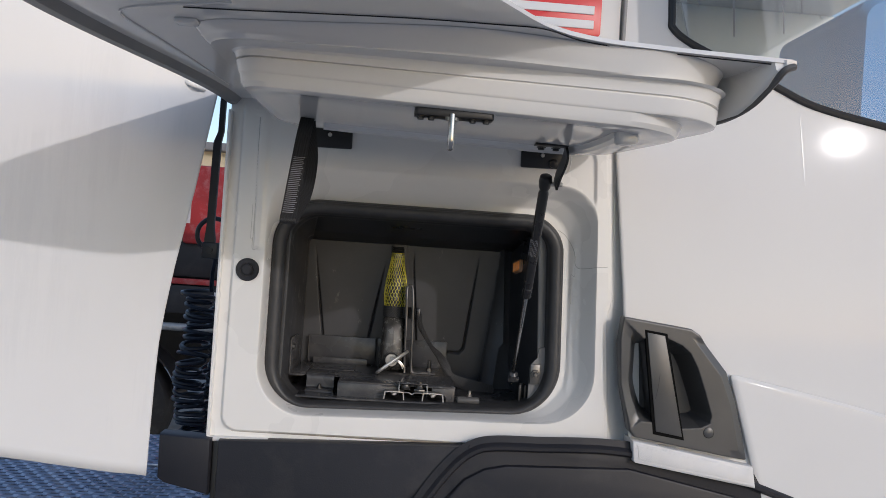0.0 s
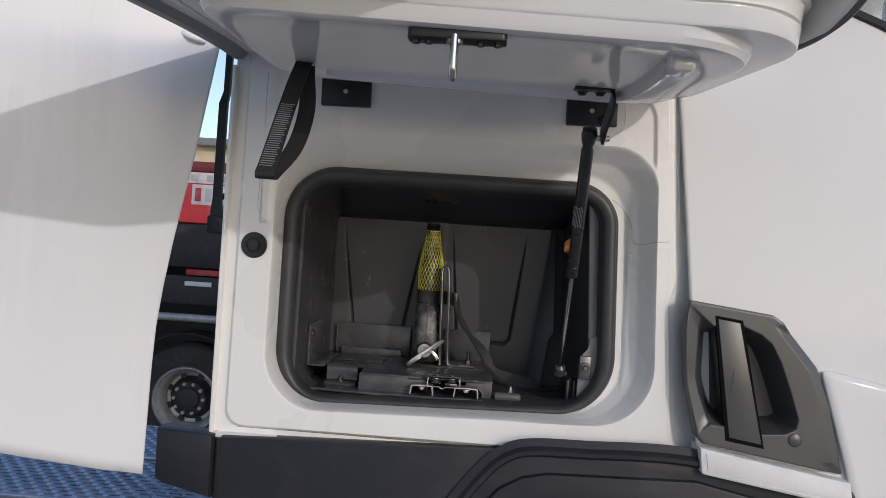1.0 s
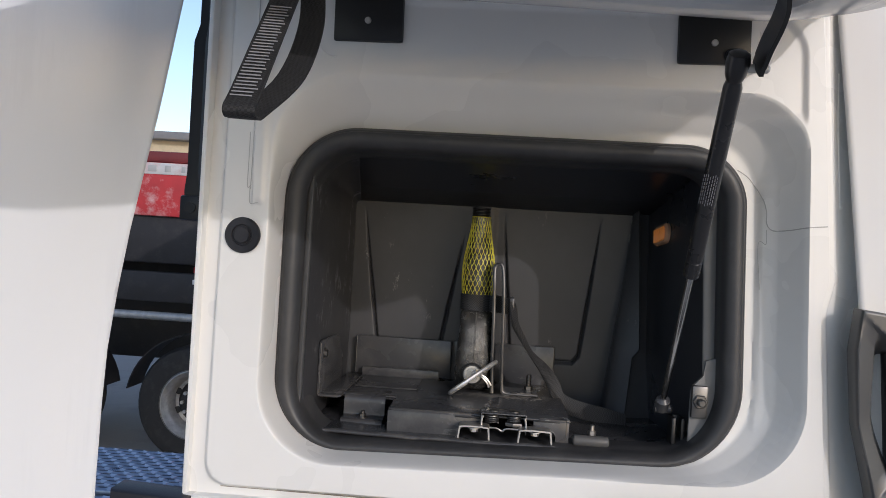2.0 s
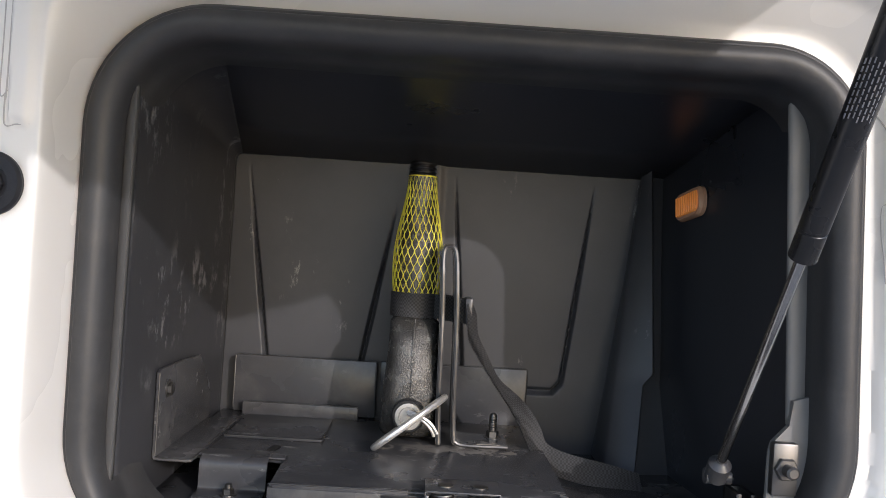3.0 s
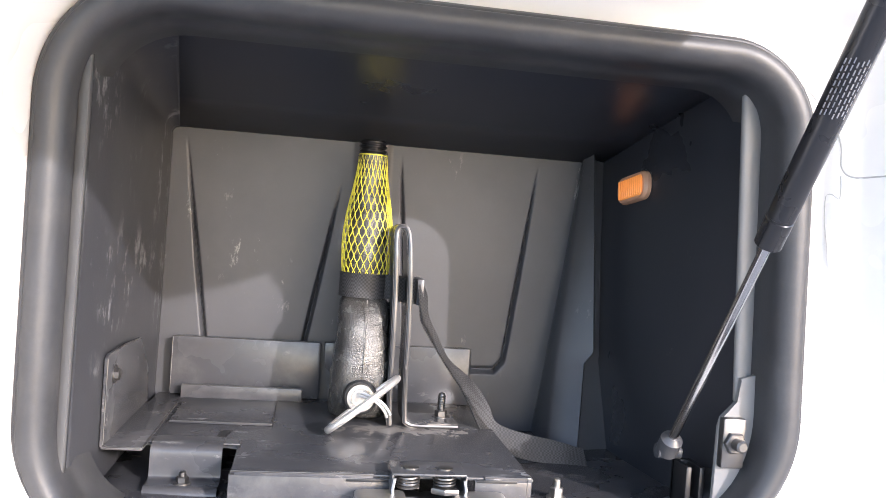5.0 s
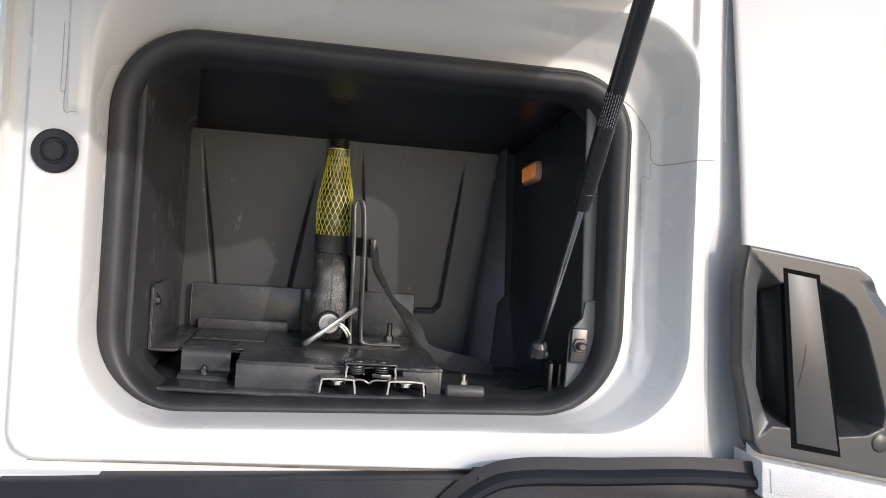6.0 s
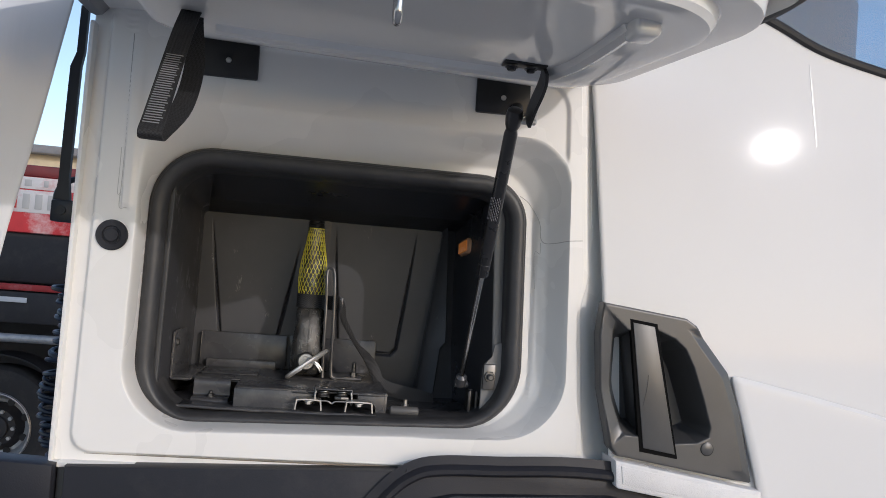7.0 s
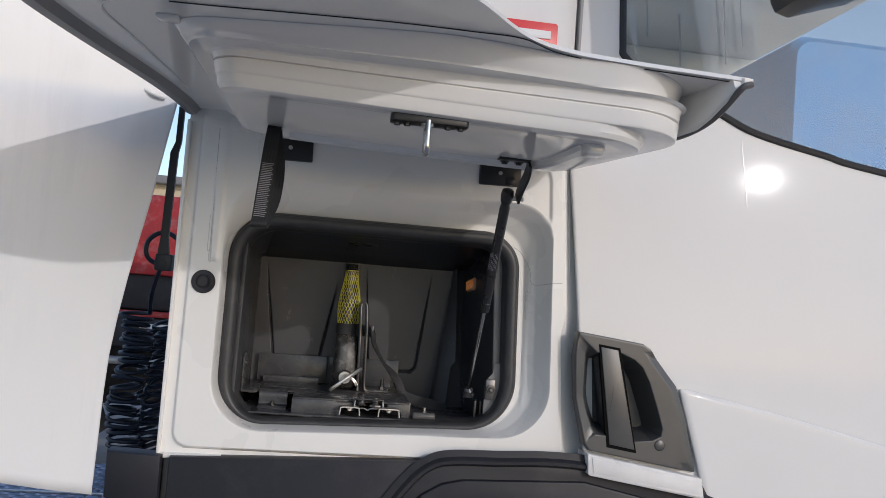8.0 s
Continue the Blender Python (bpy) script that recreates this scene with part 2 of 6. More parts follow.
_g = GLASS.node_tree.nodes["Principled BSDF"]
_g.inputs["Base Color"].default_value = (0.82, 0.9, 0.9, 1)
_g.inputs["Roughness"].default_value = 0.01
_g.inputs["Transmission Weight"].default_value = 1.0
_g.inputs["IOR"].default_value = 1.5
# thin film of dust on the glass
_film = GLASS.node_tree.nodes.new("ShaderNodeBsdfDiffuse")
_film.inputs["Color"].default_value = (0.7, 0.7, 0.68, 1)
_mix = GLASS.node_tree.nodes.new("ShaderNodeMixShader")
_mix.inputs[0].default_value = 0.085
GLASS.node_tree.links.new(_g.outputs[0], _mix.inputs[1])
GLASS.node_tree.links.new(_film.outputs[0], _mix.inputs[2])
GLASS.node_tree.links.new(_mix.outputs[0], GLASS.node_tree.nodes["Material Output"].inputs["Surface"])


for woven in (WEB, STRAPGREY):
    nt = woven.node_tree
    tc = nt.nodes.new("ShaderNodeTexCoord")
    ck = nt.nodes.new("ShaderNodeTexChecker")
    ck.inputs["Scale"].default_value = 520.0
    nt.links.new(tc.outputs["Object"], ck.inputs["Vector"])
    mx = nt.nodes.new("ShaderNodeMix")
    mx.data_type, mx.blend_type = "RGBA", "MULTIPLY"
    nt.links.new(ck.outputs["Fac"], mx.inputs[0])
    p = nt.nodes["Principled BSDF"]
    nt.links.new(p.inputs["Base Color"].links[0].from_socket, mx.inputs[6])
    mx.inputs[7].default_value = (0.35, 0.35, 0.35, 1.0)
    nt.links.new(mx.outputs[2], p.inputs["Base Color"])


# ---- mesh helpers ----
def part(name, bm, mat, parent=None, label="", sharp=35.0, smooth=True):
    """Links a bmesh as one mesh object, under a thing or a part."""
    bmesh.ops.recalc_face_normals(bm, faces=bm.faces)
    me = bpy.data.meshes.new(name)
    bm.to_mesh(me)
    bm.free()
    me.materials.append(mat)
    if smooth:
        me.shade_smooth()
        me.set_sharp_from_angle(angle=radians(sharp))
    ob = new(name, me)
    if parent is not None:
        ob.parent = parent
        ob.matrix_parent_inverse = Matrix.Translation(-parent.matrix_world.translation) if parent.type == "EMPTY" else Matrix.Identity(4)
    if label:
        ob["label"] = label
    return ob


def thing(name, at, label, category, group="", kind=""):
    ob = new(name)
    ob.location = at
    ob.matrix_world = Matrix.Translation(at)
    ob.empty_display_size = 0.05
    return tagged(ob, label, category, group, kind)


def solid(ob, thickness, offset=-1.0):
    md = ob.modifiers.new("thickness", "SOLIDIFY")
    md.thickness, md.offset = thickness, offset
    return ob


def box(bm, a, b, bevel=0.0, m=None, segments=2):
    """A box between two corners, its edges rounded."""
    lo, hi = Vector(a), Vector(b)
    made = bmesh.ops.create_cube(bm, size=1.0)
    vs = made["verts"]
    for v in vs:
        v.co = Vector([lo[i] + (hi[i] - lo[i]) * (v.co[i] + 0.5) for i in range(3)])
    if bevel:
        es = list({e for v in vs for e in v.link_edges})
        out = bmesh.ops.bevel(bm, geom=es, offset=bevel, segments=segments, affect="EDGES", profile=0.5)
        vs = list({v for f in out["faces"] for v in f.verts} | {v for v in vs if v.is_valid})
    if m is not None:
        for v in vs:
            v.co = m @ v.co
    return bm


def prism(bm, outline, y0, y1, bevel=0.0, axis="y"):
    """An outline in x and z (or x and y with axis z, y and z with axis x), pushed from y0 to y1."""
    def put(p, d):
        return {"y": (p[0], d, p[1]), "z": (p[0], p[1], d), "x": (d, p[0], p[1])}[axis]
    front = [bm.verts.new(put(p, y0)) for p in outline]
    rear = [bm.verts.new(put(p, y1)) for p in outline]
    n = len(outline)
    fs = [bm.faces.new(front), bm.faces.new(rear[::-1])]
    for i in range(n):
        fs.append(bm.faces.new((front[i], front[(i + 1) % n], rear[(i + 1) % n], rear[i])))
    if bevel:
        es = [e for e in fs[0].edges] + [e for e in fs[1].edges]
        bmesh.ops.bevel(bm, geom=es, offset=bevel, segments=2, affect="EDGES", profile=0.5)
    return bm


def loft(bm, rings, closed=True, caps=(False, False)):
    rows = [[bm.verts.new(p) for p in ring] for ring in rings]
    n = len(rows[0])
    for a, b in zip(rows, rows[1:]):
        for i in range(n if closed else n - 1):
            j = (i + 1) % n
            bm.faces.new((a[i], a[j], b[j], b[i]))
    if caps[0]:
        bm.faces.new(rows[0][::-1])
    if caps[1]:
        bm.faces.new(rows[-1])
    return rows


def surface(bm, f, us, vs):
    """A sheet of points f(u, v)."""
    rows = [[bm.verts.new(f(u, v)) for u in us] for v in vs]
    for a, b in zip(rows, rows[1:]):
        for i in range(len(us) - 1):
            bm.faces.new((a[i], a[i + 1], b[i + 1], b[i]))
    return rows


def span(a, b, n):
    return [a + (b - a) * i / (n - 1) for i in range(n)]


def tube(bm, pts, radius, n=12, caps=True, up=(0.0, 0.0, 1.0)):
    """A round bar along a line of points; radius is a number or one for each point."""
    pts = [Vector(p) for p in pts]
    rings, side = [], None
    for i, p in enumerate(pts):
        t = (pts[min(i + 1, len(pts) - 1)] - pts[max(i - 1, 0)]).normalized()
        if side is None:
            ref = Vector(up) if abs(t.dot(Vector(up))) < 0.95 else Vector((1, 0, 0))
            side = t.cross(ref).normalized()
        side = (side - t * side.dot(t)).normalized()
        other = t.cross(side)
        r = radius[i] if isinstance(radius, (list, tuple)) else radius
        rings.append([p + side * r * math.cos(2 * math.pi * k / n) + other * r * math.sin(2 * math.pi * k / n) for k in range(n)])
    loft(bm, rings, True, (caps, caps))
    return bm


def ribbon(bm, pts, wides, thick):
    """A strap along points; wides: the half-width vectors."""
    pts = [Vector(p) for p in pts]
    rings = []
    for i, p in enumerate(pts):
        w = Vector(wides[i] if isinstance(wides[0], (list, tuple)) else wides)
        t = (pts[min(i + 1, len(pts) - 1)] - pts[max(i - 1, 0)]).normalized()
        n = t.cross(w).normalized() * thick / 2
        rings.append([p - w - n, p + w - n, p + w + n, p - w + n])
    loft(bm, rings, True, (True, True))
    return bm


def revolve(bm, profile, m, n=24, caps=(True, True)):
    """A profile of (radius, height) turned about z, put at the pose m."""
    rings = [[m @ Vector((r * math.cos(2 * math.pi * k / n), r * math.sin(2 * math.pi * k / n), h)) for k in range(n)] for r, h in profile]
    loft(bm, rings, True, caps)
    return bm


def hexbolt(bm, m, r=0.006, h=0.005, washer=True, shank=0.0):
    if washer:
        revolve(bm, [(r * 1.45, 0), (r * 1.45, 0.0012)], m, 18)
    revolve(bm, [(r, 0.001), (r, h * 0.9), (r * 0.85, h)], m, 6)
    if shank:
        revolve(bm, [(r * 0.55, h * 0.9), (r * 0.55, h + shank * 0.9), (r * 0.4, h + shank)], m, 12)
    return bm


def bend(pts, n=6):
    """A smooth curve through points (Catmull-Rom)."""
    pts = [Vector(p) for p in pts]
    out = []
    for i in range(len(pts) - 1):
        p0, p1, p2, p3 = pts[max(i - 1, 0)], pts[i], pts[i + 1], pts[min(i + 2, len(pts) - 1)]
        for k in range(n):
            t = k / n
            out.append(0.5 * (2 * p1 + (p2 - p0) * t + (2 * p0 - 5 * p1 + 4 * p2 - p3) * t * t + (3 * p1 - p0 - 3 * p2 + p3) * t ** 3))
    out.append(pts[-1])
    return out


def rounded(x0, x1, z0, z1, radii, n=10, side=0):
    """A rounded rectangle, counter-clockwise from the lower right corner; radii: lower right, upper right, upper left, lower left."""
    out = []
    for (cx, cz, a0), r in zip(((x1, z0, -90), (x1, z1, 0), (x0, z1, 90), (x0, z0, 180)), radii):
        sx, sz = (1 if cx == x1 else -1), (1 if cz == z1 else -1)
        ox, oz = cx - sx * r, cz - sz * r
        for k in range(n + 1):
            a = radians(a0 + 90 * k / n)
            out.append((ox + r * math.cos(a), oz + r * math.sin(a)))
    if side:
        dense = []
        for p, q in zip(out, out[1:] + out[:1]):
            d = math.hypot(q[0] - p[0], q[1] - p[1])
            steps = max(1, int(d / side))
            dense += [(p[0] + (q[0] - p[0]) * k / steps, p[1] + (q[1] - p[1]) * k / steps) for k in range(steps)]
        out = dense
    return out


def step(x, a, b):
    t = min(1.0, max(0.0, (x - a) / (b - a)))
    return t * t * (3 - 2 * t)


def hump(x, a, b, soft):
    return step(x, a, a + soft) * (1 - step(x, b - soft, b))


def inside(x, z, x0, x1, z0, z1, r):
    """Distance to a rounded rectangle: negative inside."""
    qx, qz = abs(x - (x0 + x1) / 2) - (x1 - x0) / 2 + r, abs(z - (z0 + z1) / 2) - (z1 - z0) / 2 + r
    return math.hypot(max(qx, 0), max(qz, 0)) + min(max(qx, qz), 0) - r


# ---- setting ----
GROUND = -0.27
bm = bmesh.new()
surface(bm, lambda x, y: (x, y, GROUND + 0.01 * noise.noise((x * 0.2, y * 0.2, 0))), [-900, -300, -100, -40, -20] + span(-12, 12, 25) + [20, 40, 100, 300, 900], [-900, -300, -100, -40, -20] + span(-12, 14, 27) + [20, 40, 100, 300, 900])
tagged(part("ground", bm, YARD), "weathered pale concrete truck yard with dark stains", "ground", kind="structure")

# ---- truck cab ----
cab = thing("truck_cab", (0, 1.6, GROUND), "white truck cab side with its locker flap raised", "truck")

SX0, SX1, SZ0, SZ1 = -0.357, 0.2485, 1.447, 1.871      # the seal's outer edge
SR = (0.108, 0.078, 0.098, 0.098)


def lean(x, z):
    """The opening is not square: its front side leans and its sill rises towards the front."""
    x2 = x + (1.69 - z) * 0.037 * step(x, -0.2, 0.2)
    return x2, z + 0.026 * (x + 0.12) * (SZ1 - z) / (SZ1 - SZ0)


def opening(grow, radii=SR, n=14, side=0.012):
    """The opening's outline, grown or shrunk."""
    return [lean(x, z) for x, z in rounded(SX0 - grow, SX1 + grow, SZ0 - grow, SZ1 + grow, tuple(max(0.02, r + grow) for r in radii), n, side)]


def wall_y(z):
    return 1.585 + (z - 1.39) * 0.02


def jamb_shift(z):
    return (2.0 - z) * 0.072


# the pressing round the opening: the foot of its wall beside the seal, and the lip where the wall meets the flat field
PC = (-0.05, 1.66)
FOOT = opening(-0.004)
LIP = [lean(x, z) for x, z in rounded(-0.3612, 0.3045, 1.4430, 1.931, (0.105, 0.072, 0.105, 0.10), 14, 0.012)]


def reach(poly, dx, dz):
    """How far a ray from the opening's middle runs to an outline."""
    best = 9.0
    for p, q in zip(poly, poly[1:] + poly[:1]):
        ex, ez = q[0] - p[0], q[1] - p[1]
        den = dx * ez - dz * ex
        if abs(den) < 1e-12:
            continue
        px, pz = p[0] - PC[0], p[1] - PC[1]
        t, k = (px * ez - pz * ex) / den, (px * dz - pz * dx) / den
        if t > 0 and -1e-6 <= k <= 1 + 1e-6:
            best = min(best, t)
    return best


def ramp(x, a, b):
    return min(1.0, max(0.0, (x - a) / (b - a)))


def dish(t, angle):
    """Height of the pressing's wall from its foot (0) to its lip (1); it differs from side to side."""
    steep = 1 - (1 - t) ** 2.6
    front = 0.36 * ramp(t, 0.26, 0.64) + 0.64 * ramp(t, 0.62, 0.985)
    over = step(t, -0.12, 1.06) ** 0.9
    w_front = step(angle, -64, -24) * (1 - step(angle, 42, 66))
    w_over = step(angle, 40, 66) * (1 - step(angle, 128, 165))
    return steep * (1 - w_front - w_over) + front * w_front + over * w_over


def field_y(x, z):
    """The flat steel outside the pressing: raised rim at the rear and below, hinge field, and the strip along the door gap."""
    y = wall_y(z)
    y += 0.008 * (1 - step(-inside(x, z, -0.4205, 2.0, 1.4050, 4.0, 0.03), -0.003, 0.003))
    # the hinge field lies a little behind the strip beside the door gap
    hinge = -inside(x, z, -0.60, 0.2905 - 0.05 * max(0.0, z - 1.90), 1.70, 2.022, 0.045)
    y += 0.0055 * step(hinge, -0.0035, 0.0035) * step(z, 1.89, 1.91) * step(x, -0.30, -0.20)
    y += 0.0005 * noise.noise((x * 7, z * 7, 2.0))
    return y


def strip_edge(z):
    """Where the strip beside the door gap ends; it draws back beside the door handle."""
    return 0.3075 + jamb_shift(z) - 0.012 * (1 - step(z, 1.66, 1.715))


def flange_y(x, z):
    """The flange that runs from the strip back into the door gap."""
    d = x - strip_edge(z)
    return wall_y(z) + 0.0055 + 0.004 * step(d, 0.007, 0.012) + 0.016 * ramp(d, 0.012, 0.040)


def pressed_y(x, z, t, angle):
    y = field_y(x, z)
    if t < 1.0:
        land = wall_y(z) + 0.062 + 0.006 * step(z, 1.5, 1.8)
        y = land + (y - land) * dish(max(0.0, t), angle)
        # step of the lapped flange beside the seal
        y -= 0.0028 * step(x, SX1 + 0.014, SX1 + 0.0155) * hump(z, 1.49, 1.83, 0.02) * (1 - step(t, 0.3, 0.5))
    # lapped sheet at the upper rear
    y -= 0.0030 * step(x, -0.387 - 0.024 * (z - 1.97), -0.3855 - 0.024 * (z - 1.97)) * step(z, 1.762, 1.764) * (1 - step(x, -0.372, -0.362))
    return y


def panel_y(x, z):
    """The pressed steel round the locker's opening."""
    dx, dz = x - PC[0], z - PC[1]
    r = math.hypot(dx, dz)
    a, b = reach(FOOT, dx / r, dz / r), reach(LIP, dx / r, dz / r)
    return pressed_y(x, z, (r - a) / (b - a), math.degrees(math.atan2(dz, dx)))


bm = bmesh.new()
EDGE_X0, EDGE_Z0, EDGE_Z1 = -0.446, 1.391, 2.075
RECT = [(strip_edge(z), z) for z in span(EDGE_Z0, EDGE_Z1, 40)] + [(EDGE_X0, EDGE_Z1), (EDGE_X0, EDGE_Z0)]
turns = sorted([2 * math.pi * k / 560 for k in range(560)] + [2 * math.pi * (k + 0.5) / 560 for k in range(560) if k < 110 or k > 490] + [math.atan2(z - PC[1], x - PC[0]) % (2 * math.pi) for x, z in RECT])
rows = []
for a in turns:
    dx, dz = math.cos(a), math.sin(a)
    r0, r1, r2 = reach(FOOT, dx, dz), reach(LIP, dx, dz), reach(RECT, dx, dz)
    line = [r0 - 0.007, r0 - 0.003] + [r0 + (r1 - r0) * k / 22 for k in range(23)] + [r1 + (r2 - r1) * ((k + 1) / 62) for k in range(62)]
    angle = math.degrees(math.atan2(dz, dx))
    rows.append([(PC[0] + r * dx, pressed_y(PC[0] + r * dx, PC[1] + r * dz, (r - r0) / (r1 - r0), angle), PC[1] + r * dz) for r in line])
loft(bm, [[row[k] for row in rows] for k in range(len(rows[0]))])
panel = solid(part("locker_surround", bm, SOFT_WHITE, cab, "pressed white steel surround of the open locker", sharp=48), 0.004, 1.0)

# sheet joints beside the opening
for pts, rad in ((((0.232, 1.842), (0.2476, 1.8315), (0.2608, 1.8116), (0.2673, 1.7913), (0.2685, 1.7745), (0.2744, 1.7659), (0.2871, 1.7663), (0.3011, 1.7699), (0.3224, 1.7722)), 0.0007),
                 (((0.2652, 1.69), (0.2619, 1.7476), (0.2690, 1.7482), (0.2687, 1.7664)), 0.0004),
                 (((-0.3862, 2.02), (-0.3855, 1.9153), (-0.3842, 1.8586), (-0.3843, 1.7844), (-0.3849, 1.7799), (-0.3840, 1.7613), (-0.3761, 1.7614), (-0.3670, 1.7624)), 0.0006),
                 (((-0.3890, 1.850), (-0.3887, 1.815), (-0.3884, 1.7818), (-0.3835, 1.7845)), 0.0005)):
    bm = bmesh.new()
    tube(bm, [(p.x, panel_y(p.x, p.z), p.z) for p in bend([(x, 0, z) for x, z in pts], 14)], rad, 6)
    part("sheet_joint", bm, JOINT, cab)
for pts in (((-0.307, 2.018), (-0.309, 1.985), (-0.306, 1.962), (-0.296, 1.952), (-0.286, 1.950)), ((0.233, 2.005), (0.236, 1.975), (0.230, 1.957), (0.216, 1.950))):
    bm = bmesh.new()
    tube(bm, bend([(x, panel_y(x, z) + 0.0006, z) for x, z in pts], 6), 0.0014, 6)
    part("pressed_crease", bm, SOFT_WHITE, cab)
bm = bmesh.new()
surface(bm, lambda d, z: (strip_edge(z) + d, flange_y(strip_edge(z) + d, z), z), [-0.006, 0.0, 0.006, 0.007, 0.008, 0.009, 0.010, 0.011, 0.012, 0.013, 0.02, 0.03, 0.04, 0.06, 0.08], span(1.391, 2.075, 90))
part("door_flange", bm, SOFT_WHITE, cab, "pale painted flange in the door gap", sharp=50)
# short welded bead on the flange beside the door
bm = bmesh.new()
tube(bm, bend([(x, flange_y(x, z) - 0.0005, z) for x, z in ((0.331, 1.960), (0.3325, 1.900), (0.336, 1.850), (0.340, 1.800), (0.343, 1.798))], 6), 0.0014, 6)
part("flange_bead", bm, SOFT_WHITE, cab)
# folded rear edge of the surround
bm = bmesh.new()
box(bm, (-0.4465, 1.583, 1.391), (-0.440, 1.66, 2.03), 0.002)
part("rear_flange", bm, SOFT_WHITE, cab)
bm = bmesh.new()
box(bm, (-0.446, 1.578, 1.384), (0.39, 1.60, 1.393), 0.003)
part("sill_edge", bm, SOFT_WHITE, cab)
# dirt caught along the lower step, and the joint below the sill
bm = bmesh.new()
ribbon(bm, [(x, panel_y(x, 1.402) - 0.0006, 1.4030 - 0.002 * (x + 0.4)) for x in span(-0.40, 0.33, 12)], [(0, 0, 0.0003 + 0.0016 * step(k, 0, 9)) for k in range(12)], 0.001)
part("grime_line", bm, GRIME, cab, "brown grime along the step")
bm = bmesh.new()
box(bm, (-0.40, 1.588, 1.374), (0.40, 1.612, 1.386), 0.003)
part("joint_strip", bm, SEAL, cab)

# cab shell behind what shows: rear wall, far side, floor and roof
bm = bmesh.new()
box(bm, (-0.43, 1.62, 0.95), (-0.40, 3.95, 3.1), 0.01)
part("rear_wall", bm, WHITE, cab)
bm = bmesh.new()
box(bm, (-0.43, 1.62, 3.1), (2.0, 3.98, 3.16), 0.02)
part("roof", bm, WHITE, cab)
bm = bmesh.new()
box(bm, (-0.4, 2.1, 1.02), (2.0, 3.95, 1.10), 0.01)
part("cab_floor", bm, LINING, cab)
bm = bmesh.new()
box(bm, (-0.4, 3.92, 1.0), (0.85, 3.97, 3.1), 0.01)
box(bm, (0.85, 3.92, 1.0), (2.0, 3.97, 2.12), 0.01)
box(bm, (0.85, 3.92, 2.75), (2.0, 3.97, 3.1), 0.01)
part("far_side", bm, LINING, cab)
bm = bmesh.new()
box(bm, (-0.38, 2.02, 1.1), (0.30, 2.06, 3.08), 0.01)
part("rear_lining", bm, LINING, cab)

# upper side skin above the flap, with the seam in front of the door
bm = bmesh.new()
surface(bm, lambda x, z: (x, 1.602 + 0.028 * (z - 2.05), z), span(-0.446, 0.318, 12), span(2.06, 3.12, 12))
solid(part("upper_side", bm, WHITE, cab), 0.02, 1.0)

# maker's plate
plate = bmesh.new()
prism(plate, rounded(0.06, 0.277, 2.235, 2.312, (0.006,) * 4, 4), 1.597, 1.604, 0.001)
plate = part("maker_plate", plate, RED, cab, "red maker's plate with pale marks")
for k, (x0, x1, z) in enumerate(((0.075, 0.262, 2.277), (0.13, 0.262, 2.248))):
    bm = bmesh.new()
    box(bm, (x0, 1.594, z), (x1, 1.5975, z + 0.017), 0.001)
    part("pale_mark", bm, INK, plate)


# ---- door ----
def door_left(z):
    return 0.323 + (2.02 - z) * 0.1 if z < 2.06 else 0.330


def crease_z(x):
    return 1.574 - (x - 0.578) * 0.188 - 0.06 * max(0.0, x - 0.578) ** 2


def door_y(x, z):
    y = 1.572 + (z - 1.6) * 0.030 + 0.080 * max(0.0, z - 1.6) ** 2 + (x - 0.35) * 0.003 + 0.030 * max(0.0, x - 0.5) ** 2
    y += 0.003 * (1 - step(x, door_left(z), door_left(z) + 0.003))
    y += 0.0009 * noise.noise((x * 2.2, z * 2.2, 5.0))
    return y


def window_low(x):
    """The lower edge of the door's window, falling towards the front."""
    pts = ((0.43, 2.272), (0.475, 2.243), (0.56, 2.206), (0.653, 2.167), (0.74, 2.131), (0.9, 2.10), (1.06, 2.074), (1.9, 1.98))
    for (xa, za), (xb, zb) in zip(pts, pts[1:]):
        if x <= xb:
            return za + (zb - za) * (x - xa) / (xb - xa)
    return pts[-1][1]


HANDLE_HOLE = [(0.354, 1.672), (0.486, 1.656), (0.508, 1.640), (0.558, 1.580), (0.582, 1.52), (0.606, 1.418), (0.388, 1.448), (0.360, 1.542), (0.351, 1.628)]


def within(x, z, poly):
    odd = False
    for (xa, za), (xb, zb) in zip(poly, poly[1:] + poly[:1]):
        if (za > z) != (zb > z) and x < xa + (xb - xa) * (z - za) / (zb - za):
            odd = not odd
    return odd


bm = bmesh.new()
us, vs = span(0, 0.2, 80) + span(0.21, 1, 60), span(1.02, 1.36, 12) + span(1.365, 1.70, 84) + span(1.705, 2.5, 90)
surface(bm, lambda u, z: (door_left(z) + (1.9 - door_left(z)) * u, door_y(door_left(z) + (1.9 - door_left(z)) * u, z), z), us, vs)
gone = []
for f in bm.faces:
    c = f.calc_center_median()
    if c.x > 0.437 and c.z > window_low(c.x) + 0.004:
        gone.append(f)
    elif 0.34 < c.x < 0.62 and 1.42 < c.z < 1.68 and within(c.x, c.z, HANDLE_HOLE):
        gone.append(f)
bmesh.ops.delete(bm, geom=gone, context="FACES")
door = solid(part("door", bm, WHITE, cab, "smooth white cab door", sharp=50), 0.012, 1.0)
# lower door panel, standing proud below the crease
bm = bmesh.new()
edge_u = [0.0, 0.0, 0.002, 0.005, 0.009] + span(0.03, 1.0, 50)


